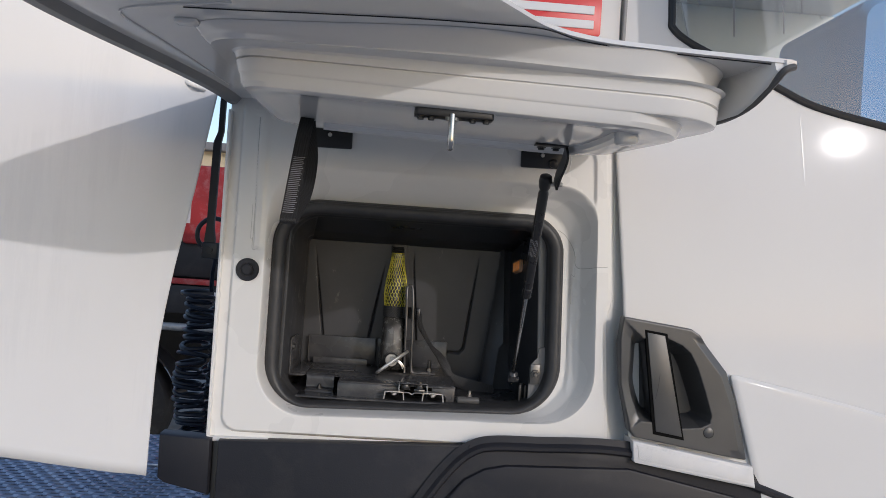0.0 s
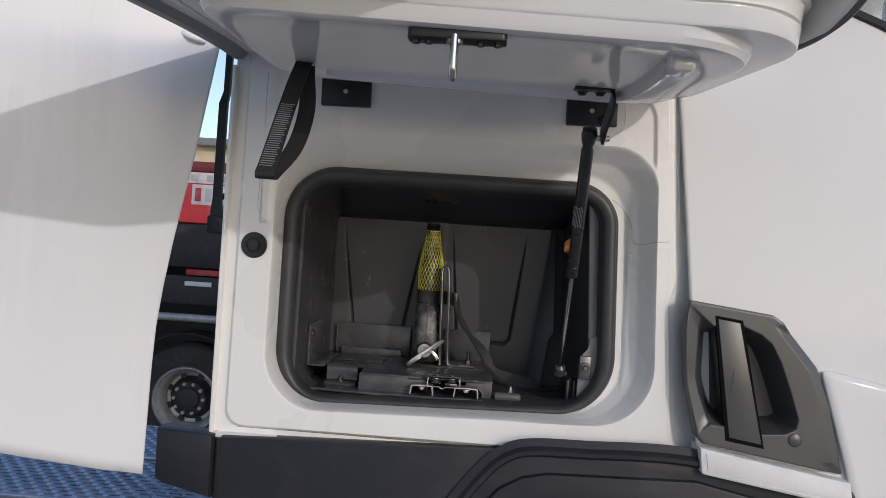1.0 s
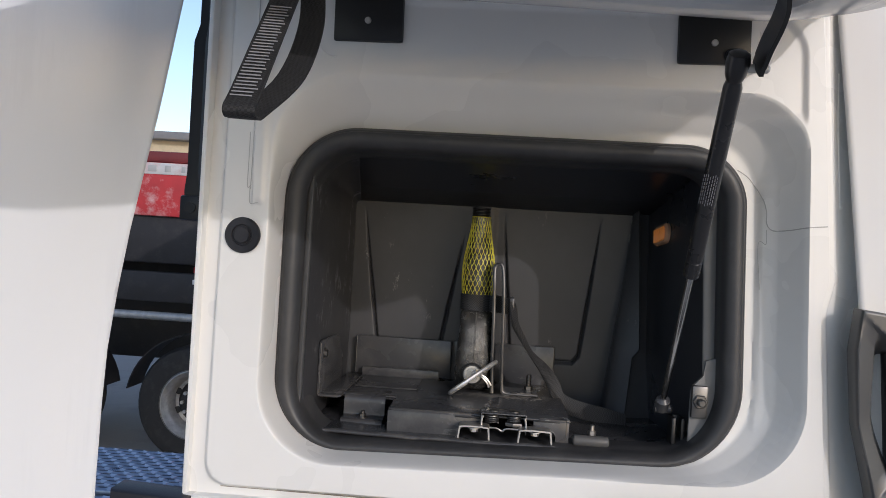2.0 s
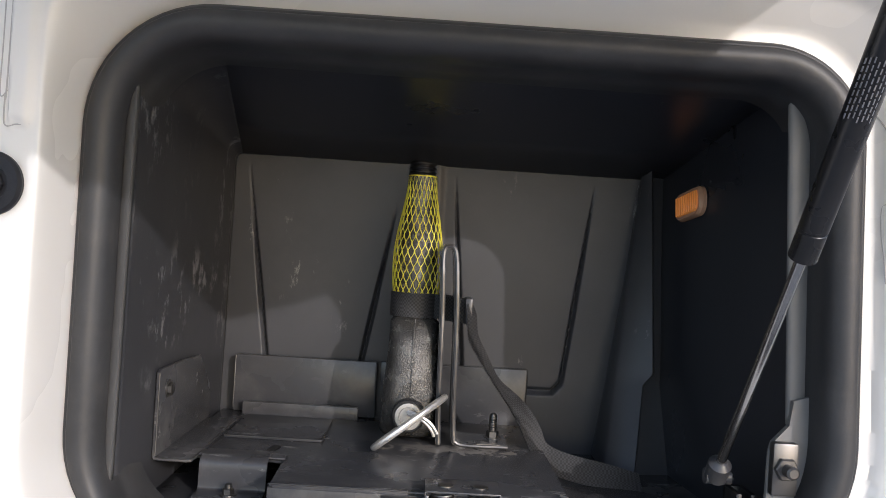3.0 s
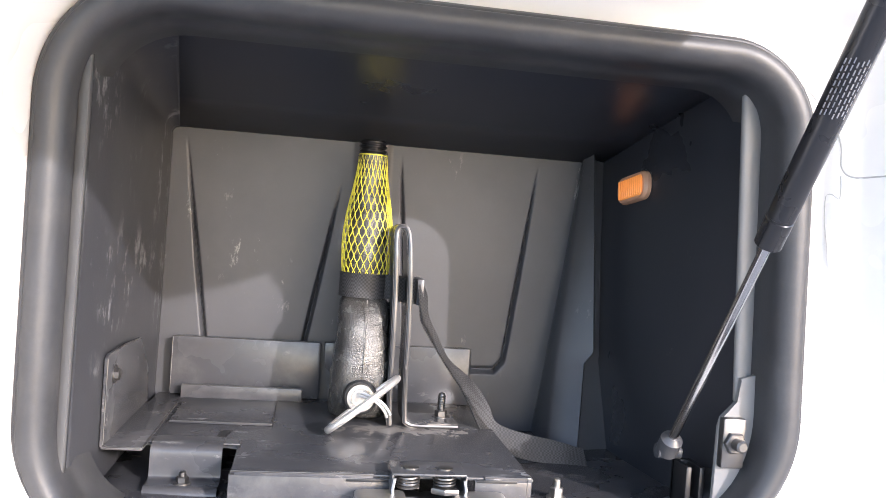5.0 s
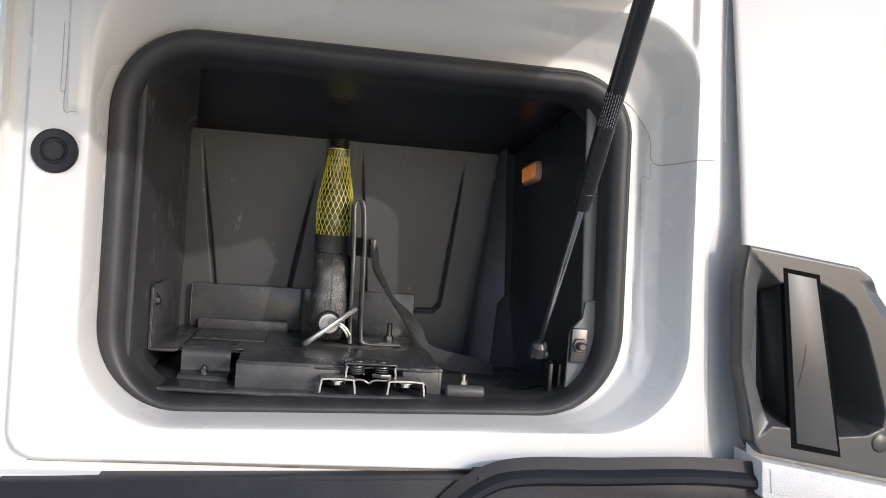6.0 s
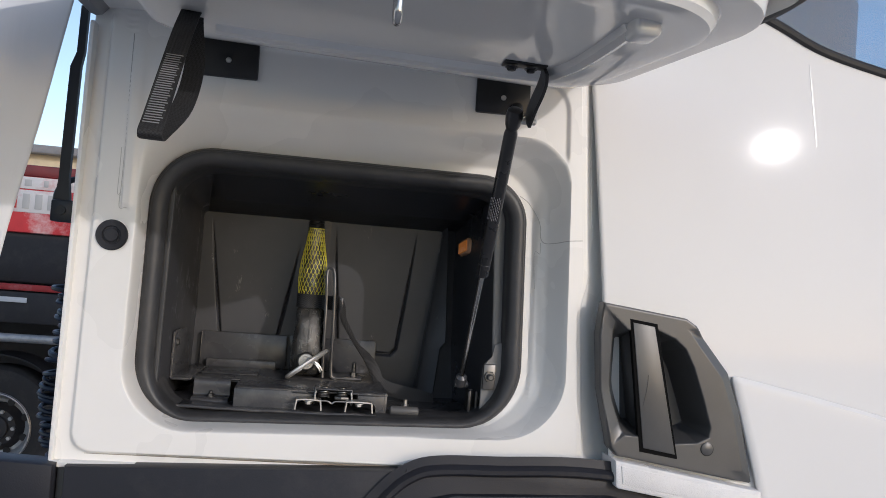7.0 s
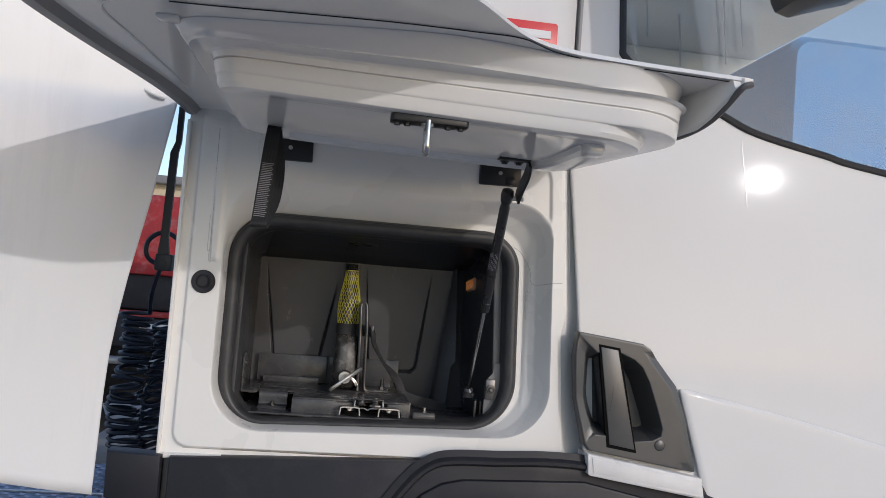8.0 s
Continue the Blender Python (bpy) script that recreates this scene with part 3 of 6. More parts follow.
def lower_point(u, v):
    z_low = 1.0
    left = 0.579
    x = left + (1.9 - left) * u
    zt = crease_z(x)
    z = zt - (zt - z_low) * v
    x += (1.572 - z) * 0.30 * (1 - u)
    proud = 0.0045 * min(1.0, u / 0.004) * min(1.0, v / 0.010)
    return (x, door_y(x, z) - 0.001 - proud - 0.012 * v * (1 - v), z)


surface(bm, lambda u, v: lower_point(u, v), sorted(set(edge_u)), [0.0, 0.003, 0.006, 0.010, 0.014] + span(0.03, 1.0, 40))
solid(part("lower_door_panel", bm, WHITE, door, "white lower door panel", sharp=40), 0.006, 1.0)
# dried water runs below the window
for x0, x1, z0, z1, w in ((0.706, 0.719, 2.108, 1.965, 0.0013),):
    bm = bmesh.new()
    ribbon(bm, [(x0 + (x1 - x0) * k / 12, door_y(x0 + (x1 - x0) * k / 12, z0 + (z1 - z0) * k / 12) - 0.0004, z0 + (z1 - z0) * k / 12) for k in range(13)], [(w * (0.4 + 0.6 * math.sin(0.25 * k)), 0, 0) for k in range(13)], 0.0004)
    part("water_streak", bm, SOFT_WHITE, door)
# roof rail of the door
bm = bmesh.new()
box(bm, (0.33, 1.60, 2.9), (1.9, 1.66, 3.12), 0.02)
box(bm, (0.33, 1.60, 2.45), (0.436, 1.66, 2.95), 0.01)
part("door_frame", bm, WHITE, door)
bm = bmesh.new()
box(bm, (0.325, 1.604, 2.06), (0.331, 1.63, 3.1), 0.001)
part("door_gap", bm, EDGE, door)
# window with its rubber edge
line = [(0.432, 3.0), (0.432, 2.45), (0.4325, 2.30), (0.436, 2.272), (0.475, 2.243), (0.56, 2.206), (0.653, 2.167), (0.74, 2.131), (0.9, 2.10), (1.06, 2.074), (1.9, 1.98)]
bm = bmesh.new()
tube(bm, [(x, door_y(x, z) - 0.001, z) for x, z in [(p.x, p.y) for p in bend([(a, b, 0) for a, b in line], 5)]], 0.008, 8)
part("window_rubber", bm, DARKTRIM, door)
bm = bmesh.new()
pts = [(x, z) for x, z in line[1:]] + [(1.9, 2.9), (0.432, 2.9)]
f = bm.faces.new([bm.verts.new((x, door_y(x, z) + 0.012, z)) for x, z in pts])
bmesh.ops.triangulate(bm, faces=[f])
win = solid(part("window_pane", bm, GLASS, door, "tinted door window reflecting the sky", smooth=False), 0.005, 0.0)
win.visible_shadow = False
# dried drips down the glass
for x, z0, z1, w in ((0.49, 2.45, 2.327, 0.0012), (0.566, 2.39, 2.269, 0.0022), (0.654, 2.46, 2.358, 0.0012), (0.673, 2.46, 2.285, 0.0016), (0.713, 2.46, 2.334, 0.0012)):
    bm = bmesh.new()
    ribbon(bm, bend([(x, door_y(x, z0) + 0.0085, z0), (x + 0.001, door_y(x, (z0 + z1) / 2) + 0.0085, (z0 + z1) / 2), (x + 0.002, door_y(x, z1) + 0.0085, z1)], 4), (w, 0, 0), 0.0004)
    part("water_streak", bm, DRIP, win)
bm = bmesh.new()
box(bm, (0.30, 2.02, 2.0), (0.42, 2.05, 3.08), 0.02)
part("pillar_lining", bm, LINING, door)
bm = bmesh.new()
tube(bm, bend([(0.87, 3.93, 2.7), (0.86, 3.93, 2.3), (0.90, 3.93, 2.16), (1.2, 3.93, 2.12), (1.95, 3.93, 2.1)], 6), 0.02, 8)
part("far_window_rubber", bm, DARKTRIM, cab)
# blue seat back behind the window
seat = thing("driver_seat", (1.3, 2.3, 1.10), "blue covered driver's seat inside the cab", "seat")
bm = bmesh.new()
rows = []
for g, y in ((0.96, 1.955), (1.0, 1.975), (1.0, 2.40), (0.96, 2.42)):
    rows.append([(1.30 + (x - 1.30) * g, y, 2.05 + (z - 2.05) * g) for x, z in rounded(1.02, 1.58, 1.55, 2.50, (0.06, 0.05, 0.05, 0.06), 8)])
loft(bm, rows, True, (True, True))
part("backrest", bm, SEATBLUE, seat)
bm = bmesh.new()
box(bm, (1.0, 1.95, 1.10), (1.75, 2.45, 1.56), 0.05, None, 3)
part("cushion", bm, SEATBLUE, seat)
# rear-view mirror beside the windscreen, seen through the glass
mirror = bmesh.new()
prism(mirror, [(0.605, 2.345), (0.610, 2.312), (0.620, 2.295), (0.645, 2.288), (0.765, 2.332), (0.82, 2.36), (0.84, 2.395), (0.84, 2.80), (0.605, 2.80)], 1.25, 1.36, 0.012)
mirror = part("mirror_housing", mirror, BLACK, cab)
bm = bmesh.new()
box(bm, (0.63, 1.361, 2.39), (0.82, 1.364, 2.77), 0.001)
part("mirror_glass", bm, CHROME, mirror)
bm = bmesh.new()
tube(bm, bend([(0.78, 1.34, 2.75), (0.95, 1.42, 2.86), (1.15, 1.6, 2.9)], 5), 0.016, 10)
part("mirror_arm", bm, BLACK, mirror)

# ---- door handle ----
Y0 = 1.556
outer = [(0.351, 1.678), (0.488, 1.662), (0.505, 1.652), (0.514, 1.641), (0.566, 1.581), (0.590, 1.52), (0.618, 1.408), (0.388, 1.443), (0.376, 1.456), (0.354, 1.542), (0.346, 1.628)]
# the scoop: open towards the rear edge, walled above, in front and below
scoop = [(0.300, 1.700), (0.352, 1.670), (0.392, 1.637), (0.440, 1.640), (0.470, 1.628), (0.488, 1.614), (0.504, 1.586), (0.522, 1.54), (0.538, 1.494), (0.535, 1.479), (0.517, 1.470), (0.470, 1.466), (0.430, 1.475), (0.397, 1.477), (0.364, 1.447), (0.300, 1.400)]


def polar(poly, centre, n):
    """A polygon cut by n rays from a point inside it, so that nested outlines pair up."""
    out = []
    for i in range(n):
        a = 2 * math.pi * i / n
        dx, dz = math.cos(a), math.sin(a)
        best = None
        for p, q in zip(poly, poly[1:] + poly[:1]):
            ex, ez = q[0] - p[0], q[1] - p[1]
            den = dx * ez - dz * ex
            if abs(den) < 1e-9:
                continue
            px, pz = p[0] - centre[0], p[1] - centre[1]
            t, s = (px * ez - pz * ex) / den, (px * dz - pz * dx) / den
            if t > 0 and -1e-6 <= s <= 1 + 1e-6 and (best is None or t < best):
                best = t
        out.append((centre[0] + dx * best, centre[1] + dz * best))
    return out


def shrink(ring, centre, k):
    return [(centre[0] + (x - centre[0]) * k, centre[1] + (z - centre[1]) * k) for x, z in ring]


C = (0.452, 1.555)
N = 420
ro = polar(outer, C, N)


def edge_gap(x, z, poly, skip=()):
    """Distance inside a polygon from its edges, negative outside."""
    best = 9.0
    for k, (p, q) in enumerate(zip(poly, poly[1:] + poly[:1])):
        if k in skip:
            continue
        ex, ez = q[0] - p[0], q[1] - p[1]
        t = min(1.0, max(0.0, ((x - p[0]) * ex + (z - p[1]) * ez) / (ex * ex + ez * ez)))
        best = min(best, math.hypot(x - p[0] - t * ex, z - p[1] - t * ez))
    return best if within(x, z, poly) else -best


def housing_y(x, z):
    rim = max(0.0, edge_gap(x, z, outer))
    front = ramp(x - 0.514 - (1.641 - z) * 0.446, -0.032, -0.018) * (1 - step(z, 1.630, 1.648))
    y = Y0 - 0.006 + 0.003 * (1 - step(rim, 0.0, 0.0025)) + 0.007 * front * (1 - ramp(rim, 0.002, 0.016))
    g = edge_gap(x, z, scoop, (len(scoop) - 1,))
    back = 0.350 + 0.03 * step(1.56 - z, 0.0, 0.11)
    return y + (0.006 * ramp(x, back, back + 0.022) + 0.058 * ramp(x, back + 0.020, back + 0.046)) * ramp(g, 0.0, 0.016) + 0.004 * step(g, -0.002, 0.002) * ramp(x, back, back + 0.02)


bm = bmesh.new()
loft(bm, [[(x, 1.576 + 0.028 * step(x, 0.37, 0.41), z) for x, z in ro], [(x, housing_y(x, z) + 0.004, z) for x, z in ro]]
     + [[(x, housing_y(x, z), z) for x, z in shrink(ro, C, k)] for k in [0.994, 0.985, 0.97] + span(0.958, 0.03, 130)], True, (False, True))
housing = part("handle_housing", bm, HANDLE, door, "dark grey plastic handle housing with a scooped grip", sharp=32)
bm = bmesh.new()
prism(bm, [(0.3985, 1.650), (0.4345, 1.6455), (0.481, 1.450), (0.4285, 1.458)], Y0 - 0.0078, Y0 + 0.004, 0.0008)
part("handle_grip", bm, HANDLE, housing, "flat grey pull grip")
bm = bmesh.new()
tube(bm, bend([(0.4290, Y0 - 0.0080, 1.5710), (0.4275, Y0 - 0.0080, 1.5480), (0.4230, Y0 - 0.0080, 1.5220)], 5), 0.00035, 5)
part("scratch", bm, BLACK, housing)
# black sheet just proud of the housing draws the shaded gap round the grip
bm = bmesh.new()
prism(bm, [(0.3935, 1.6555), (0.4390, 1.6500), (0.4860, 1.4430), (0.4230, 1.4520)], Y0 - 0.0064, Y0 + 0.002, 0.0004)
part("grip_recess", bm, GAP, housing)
# block added behind the grip to keep the sun off the scoop's floor
bm = bmesh.new()
prism(bm, [(0.4000, 1.648), (0.4330, 1.644), (0.4800, 1.452), (0.4300, 1.460)], Y0, Y0 + 0.062, 0.0008)
part("grip_body", bm, HANDLE, housing)
bm = bmesh.new()
revolve(bm, [(0.0110, -0.002), (0.0110, 0.0024), (0.0104, 0.0027)], Matrix.Translation((0.534, Y0 - 0.004, 1.461)) @ Matrix.Rotation(radians(90), 4, "X"), 28)
lock = part("door_lock", bm, BLACK, housing, "round lock cover with a black rim")
bm = bmesh.new()
revolve(bm, [(0.0096, 0.0), (0.0096, 0.0030), (0.0090, 0.0034)], Matrix.Translation((0.534, Y0 - 0.004, 1.461)) @ Matrix.Rotation(radians(90), 4, "X"), 28)
part("cover_disc", bm, HANDLE, lock)
# white reflector strip below the handle
bm = bmesh.new()
prism(bm, [(0.380, 1.440), (0.622, 1.4015), (0.629, 1.362), (0.628, 1.360), (0.388, 1.397), (0.384, 1.400)], Y0 - 0.020, 1.60, 0.003)
refl = part("side_reflector", bm, REFLECT, door, "white ribbed reflector strip")
bm = bmesh.new()
prism(bm, [(0.390, 1.432), (0.614, 1.3965), (0.619, 1.370), (0.394, 1.4045)], Y0 - 0.0215, Y0 - 0.012, 0.001)
part("lens", bm, REFLECT, refl)
# ---- dark skirt and wheel arch below the sill ----
def proud(pts, k):
    return [(-0.1 + (x + 0.1) * k, 1.775 + (z - 1.775) * k) for x, z in pts]


bm = bmesh.new()
prism(bm, [(-0.418, 1.3905), (0.056, 1.4035), (0.026, 1.362), (-0.034, 1.290), (-0.085, 1.21), (-0.12, 1.08), (-0.13, 0.95), (-0.418, 0.95)], 1.562, 1.60, 0.004)
part("skirt", bm, SKIRT, cab, "dark grey plastic side skirt")
bm = bmesh.new()
prism(bm, [(-0.530, 1.397), (-0.432, 1.392), (-0.431, 1.284), (-0.515, 1.303), (-0.529, 1.312)], 1.560, 1.612, 0.007)
part("skirt_end", bm, SKIRT, cab, "square plastic end piece of the skirt")
bm = bmesh.new()
box(bm, (-0.430, 1.575, 0.95), (-0.416, 1.62, 1.385), 0.002)
part("skirt_joint", bm, BLACK, cab)
bm = bmesh.new()
prism(bm, proud([(0.066, 1.4055), (0.39, 1.4105), (0.62, 1.37), (0.95, 1.25), (1.2, 1.0), (1.2, 0.95), (-0.11, 0.95), (-0.10, 1.08), (-0.065, 1.21), (-0.014, 1.295), (0.044, 1.368)][::-1], 0.988), 1.553, 1.60, 0.003)
part("arch_base", bm, SKIRT, cab, "dark plastic wheel arch panel")
arch = bend([(x, z, 0) for x, z in proud([(p[0], p[1]) for p in [(-0.085, 1.09, 0), (-0.05, 1.21, 0), (0.0, 1.30, 0), (0.045, 1.360, 0), (0.078, 1.388, 0), (0.115, 1.3985, 0), (0.20, 1.401, 0), (0.38, 1.402, 0), (0.6, 1.362, 0), (0.9, 1.245, 0), (1.1, 1.06, 0)]], 0.989)], 8)
bm = bmesh.new()
rings = []
for i, p in enumerate(arch):
    t = (arch[min(i + 1, len(arch) - 1)] - arch[max(i - 1, 0)]).normalized()
    n = Vector((t.y, -t.x, 0))
    prof = ((0.003, 1.556), (0.001, 1.547), (-0.003, 1.5435), (-0.009, 1.5435), (-0.012, 1.547), (-0.015, 1.553), (-0.028, 1.556))
    rings.append([(p.x - n.x * o * -1, y, p.y - n.y * o * -1) for o, y in prof])
loft(bm, rings, False)
part("arch_bead", bm, SKIRT, cab, "raised bead round the wheel arch", sharp=40)
bm = bmesh.new()
prism(bm, proud([(-0.06, 0.95), (-0.045, 1.12), (-0.008, 1.235), (0.025, 1.300), (0.060, 1.341), (0.098, 1.363), (0.14, 1.372), (0.385, 1.3785), (0.6, 1.335), (0.88, 1.2), (1.02, 1.0), (1.02, 0.95)][::-1], 0.990), 1.541, 1.60, 0.005)
part("arch_field", bm, SKIRT, cab)


# ---- side fairing behind the cab ----
def fair_edge(z):
    """How far forward the fairing reaches at a height: its front edge runs back as it goes down."""
    pts = ((1.0, -0.60), (1.318, -0.548), (1.50, -0.545), (1.57, -0.542), (1.64, -0.534), (1.72, -0.522), (1.87, -0.494), (2.057, -0.464), (3.2, -0.30))
    for (za, xa), (zb, xb) in zip(pts, pts[1:]):
        if z <= zb:
            return xa + (xb - xa) * (z - za) / (zb - za)
    return pts[-1][1]


def fair_y(x, z):
    d = fair_edge(z) - x
    y = 1.552 - 0.50 * d * step(d, -0.02, 0.06) + 0.010 * math.exp(-d / 0.02) + 0.006 * (z - 1.6)
    y += 0.0004 * noise.noise((x * 3, z * 2, 1.5))
    return y


bm = bmesh.new()
surface(bm, lambda u, v: (lambda z: (fair_edge(z) - u, fair_y(fair_edge(z) - u, z), z))(1.316 + 0.25 * u + (3.2 - 1.316) * v), [0, 0.004, 0.009, 0.015, 0.022, 0.03, 0.04, 0.055, 0.075, 0.1, 0.15, 0.2, 0.3, 0.4, 0.6, 0.9, 1.3], span(0, 1, 90))
fairing = solid(part("side_fairing", bm, FAIRING, cab, "large white side fairing panel swung out behind the cab", sharp=60), 0.006, 1.0)
bm = bmesh.new()
tube(bm, bend([(-0.53, 1.545, 2.075), (-0.515, 1.53, 2.066), (-0.50, 1.53, 2.060), (-0.485, 1.55, 2.058)], 6), [0.002] + [0.0045] * 17 + [0.002], 12)
part("fairing_catch", bm, SOFT_WHITE, fairing, "grey-white catch cover")
# black stay between the cab and the fairing
bm = bmesh.new()
ribbon(bm, [(-0.466, 1.625, 2.06), (-0.467, 1.627, 1.99), (-0.474, 1.633, 1.97), (-0.476, 1.638, 1.93), (-0.481, 1.652, 1.80), (-0.4805, 1.652, 1.775), (-0.4785, 1.654, 1.735)], [(0.0055, 0, 0)] * 2 + [(0.0075, 0, 0)] * 3 + [(0.0105, 0, 0.0)] * 2, 0.010)
stay = part("fairing_stay", bm, BLACK, cab, "black steel stay rod behind the cab edge")
bm = bmesh.new()
box(bm, (-0.494, 1.640, 1.735), (-0.462, 1.672, 1.768), 0.003)
part("stay_block", bm, BLACK, stay)
bm = bmesh.new()
revolve(bm, [(0.007, 0), (0.007, 0.004), (0.003, 0.004)], Matrix.Translation((-0.478, 1.641, 1.752)) @ Matrix.Rotation(radians(90), 4, "X"), 16)
part("stay_bolt", bm, THREAD, stay)

bm = bmesh.new()
tube(bm, bend([(-0.500, 1.885, 1.812), (-0.520, 1.895, 1.822), (-0.545, 1.90, 1.820), (-0.565, 1.90, 1.800), (-0.566, 1.90, 1.772), (-0.550, 1.90, 1.755), (-0.520, 1.90, 1.752), (-0.45, 1.90, 1.76)], 6), 0.0055, 10)
part("cable_loop", bm, BLACK, cab, "short black cable loop behind the cab edge")
# press-in plug on the surround
plug = bmesh.new()
M = Matrix.Translation((-0.39, panel_y(-0.39, 1.72), 1.72)) @ Matrix.Rotation(radians(90), 4, "X")
revolve(plug, [(0.0225, 0.0), (0.0225, 0.003), (0.0205, 0.005), (0.0135, 0.0052), (0.0125, 0.003), (0.0115, 0.003)], M, 40)
plug = part("round_plug", plug, SKIRT, cab, "round black rubber stop plug")
bm = bmesh.new()
revolve(bm, [(0.0105, 0.002), (0.0105, 0.0062), (0.0095, 0.0072), (0.007, 0.0074)], M, 8)
part("plug_centre", bm, SKIRT, plug)


# ---- storage locker ----
locker = thing("storage_locker", (-0.06, 1.8, 1.46), "open side locker with black plastic lining and rubber seal", "locker")


def ring_sweep(bm, base, profile, closed_profile=False):
    """A profile of (outward, depth) carried round an outline in x and z."""
    n = len(base)
    cols = []
    for i, (x, z) in enumerate(base):
        (xa, za), (xb, zb) = base[i - 1], base[(i + 1) % n]
        t = Vector((xb - xa, zb - za)).normalized()
        nx, nz = t.y, -t.x
        low = max(0.0, -nz) ** 2
        cols.append([(x + nx * (o * (1.0 - 0.40 * low) + 0.003 * low), y, z + nz * (o * (1.0 - 0.40 * low) + 0.003 * low)) for o, y in profile])
    rows = [[c[k] for c in cols] for k in range(len(profile))]
    if closed_profile:
        rows.append(rows[0])
    return rows


base = opening(-0.001)
prof = []
for k in range(45):
    a = math.pi * k / 44
    # a fine moulding line runs along the outer flank
    line = 0.0011 * math.exp(-((a - 0.95) / 0.05) ** 2)
    prof.append((-0.0140 + (0.0150 - line) * math.cos(a), 1.662 - 0.024 * max(0.0, math.sin(a)) ** 0.75 + line))
prof += [(-0.0292, 1.668), (-0.0296, 1.676), (-0.0310, 1.679), (-0.0320, 1.690)]
bm = bmesh.new()
loft(bm, ring_sweep(bm, base, prof))
part("door_seal", bm, SEAL, locker, "thick black rubber bulb seal", sharp=50)
# painted collar behind the seal
bm = bmesh.new()
loft(bm, ring_sweep(bm, base, [(-0.0240, 1.6700), (-0.0300, 1.6795), (-0.0318, 1.6850), (-0.0322, 1.6950), (-0.0322, 1.7150)]))
part("inner_collar", bm, SEAL, locker, "black collar inside the seal")
# folded body edges that show between the seal and the lining
bm = bmesh.new()
rows = []
for z in span(1.572, 1.846, 24):
    e = 0.195 + (1.828 - z) * 0.055
    rows.append([(e + 0.0012, 1.6815, z), (e, 1.6790, z), (e + 0.0004, 1.6768, z), (e + 0.0020, 1.6760, z), (e + 0.010, 1.6768, z), (e + 0.016, 1.6790, z), (e + 0.024, 1.6840, z), (e + 0.036, 1.6900, z)])
loft(bm, rows, False)
solid(part("painted_edge", bm, PRIMER, locker, "grey painted steel edge inside the seal", sharp=60), 0.0012, -1.0)
bm = bmesh.new()
rows = []
for z in span(1.500, 1.816, 24):
    e = -0.3183 - (1.803 - z) * 0.006
    rows.append([(e + 0.0003, 1.6620, z), (e, 1.6575, z), (e - 0.0006, 1.6562, z), (e - 0.0040, 1.6570, z), (e - 0.0090, 1.6610, z), (e - 0.0140, 1.6660, z)])
loft(bm, rows, False)
solid(part("painted_edge", bm, TRIM, locker, sharp=60), 0.0010, 1.0)

BX0, BY, BZ = -0.316, 1.974, 1.4665
# back wall with tapering moulded grooves


def line_dist(x, z, a, b):
    ax, az, bx, bz = *a, *b
    t = ((x - ax) * (bx - ax) + (z - az) * (bz - az)) / ((bx - ax) ** 2 + (bz - az) ** 2)
    t = min(1.0, max(0.0, t))
    return math.hypot(x - ax - t * (bx - ax), z - az - t * (bz - az)), t


GROOVES = [((-0.3005, 1.779), (-0.2665, 1.545)), ((-0.127, 1.745), (-0.160, 1.545)), ((-0.0615, 1.781), (-0.040, 1.545)), ((0.1025, 1.781), (0.0765, 1.548)),
           ((0.066, 1.5365), (-0.030, 1.5365)), ((-0.256, 1.5365), (-0.170, 1.5365)), ((0.0765, 1.548), (0.066, 1.5365)), ((-0.2665, 1.545), (-0.256, 1.5365)), ((-0.160, 1.545), (-0.170, 1.5365)), ((-0.040, 1.545), (-0.030, 1.5365))]


def back_y(x, z):
    y = BY
    deep = 0.0
    for k, (a, b) in enumerate(GROOVES):
        d, t = line_dist(x, z, a, b)
        w = (0.0012 + 0.0026 * min(1, t * 1.6)) if k < 4 else 0.0038
        h = 0.008 * min(1.0, t * 2.2) if k < 4 else 0.008
        deep = max(deep, h * (1 - step(d, 0.0, w)))
    y += deep
    y -= 0.0035 * hump(x, -0.118, -0.07, 0.012) * step(z, 1.52, 1.60)
    y += 0.0012 * noise.noise((x * 9, z * 9, 3.0))
    return y


bm = bmesh.new()
surface(bm, lambda x, z: (x, back_y(x, z), z), span(BX0 - 0.002, 0.20, 430), span(1.46, 1.794, 130))
part("back_wall", bm, PLASTIC, locker, "black plastic back wall with tapering grooves", sharp=70)
# left wall, right wall, ceiling, floor
def left_point(y, k):
    """The side wall from the floor up, rounding into the roof; the round widens towards the front."""
    roof = 1.8525 - max(0.0, y - 1.70) / 0.274 * 0.062
    r = 0.007 + 0.046 * (BY - y) / 0.31
    x0 = -0.3165 - 0.0045 * (1 - ramp(y, 1.661, 1.73))
    wob = 0.0010 * noise.noise((y * 8, k * 3, 7))
    if k <= 1.0:
        return (x0 + wob, y, 1.45 + (roof - r - 1.45) * k)
    a = radians(90 * (k - 1.0))
    return (x0 + r * (1 - math.cos(a)) + wob * (2 - k), y, roof - r + r * math.sin(a))


bm = bmesh.new()
surface(bm, lambda u, k: left_point(BY + 0.004 - u * (BY + 0.004 - 1.661 - 0.006 * step(k, 0.95, 1.05)), k), span(0, 1, 26), span(0, 1, 26) + span(1.06, 2.0, 16))
solid(part("left_wall", bm, SCUFFED, locker, "scuffed black plastic side wall", sharp=60), 0.003, 1.0)
bm = bmesh.new()


def right_x(y):
    return 0.2095 - (y - 1.68) * 0.105


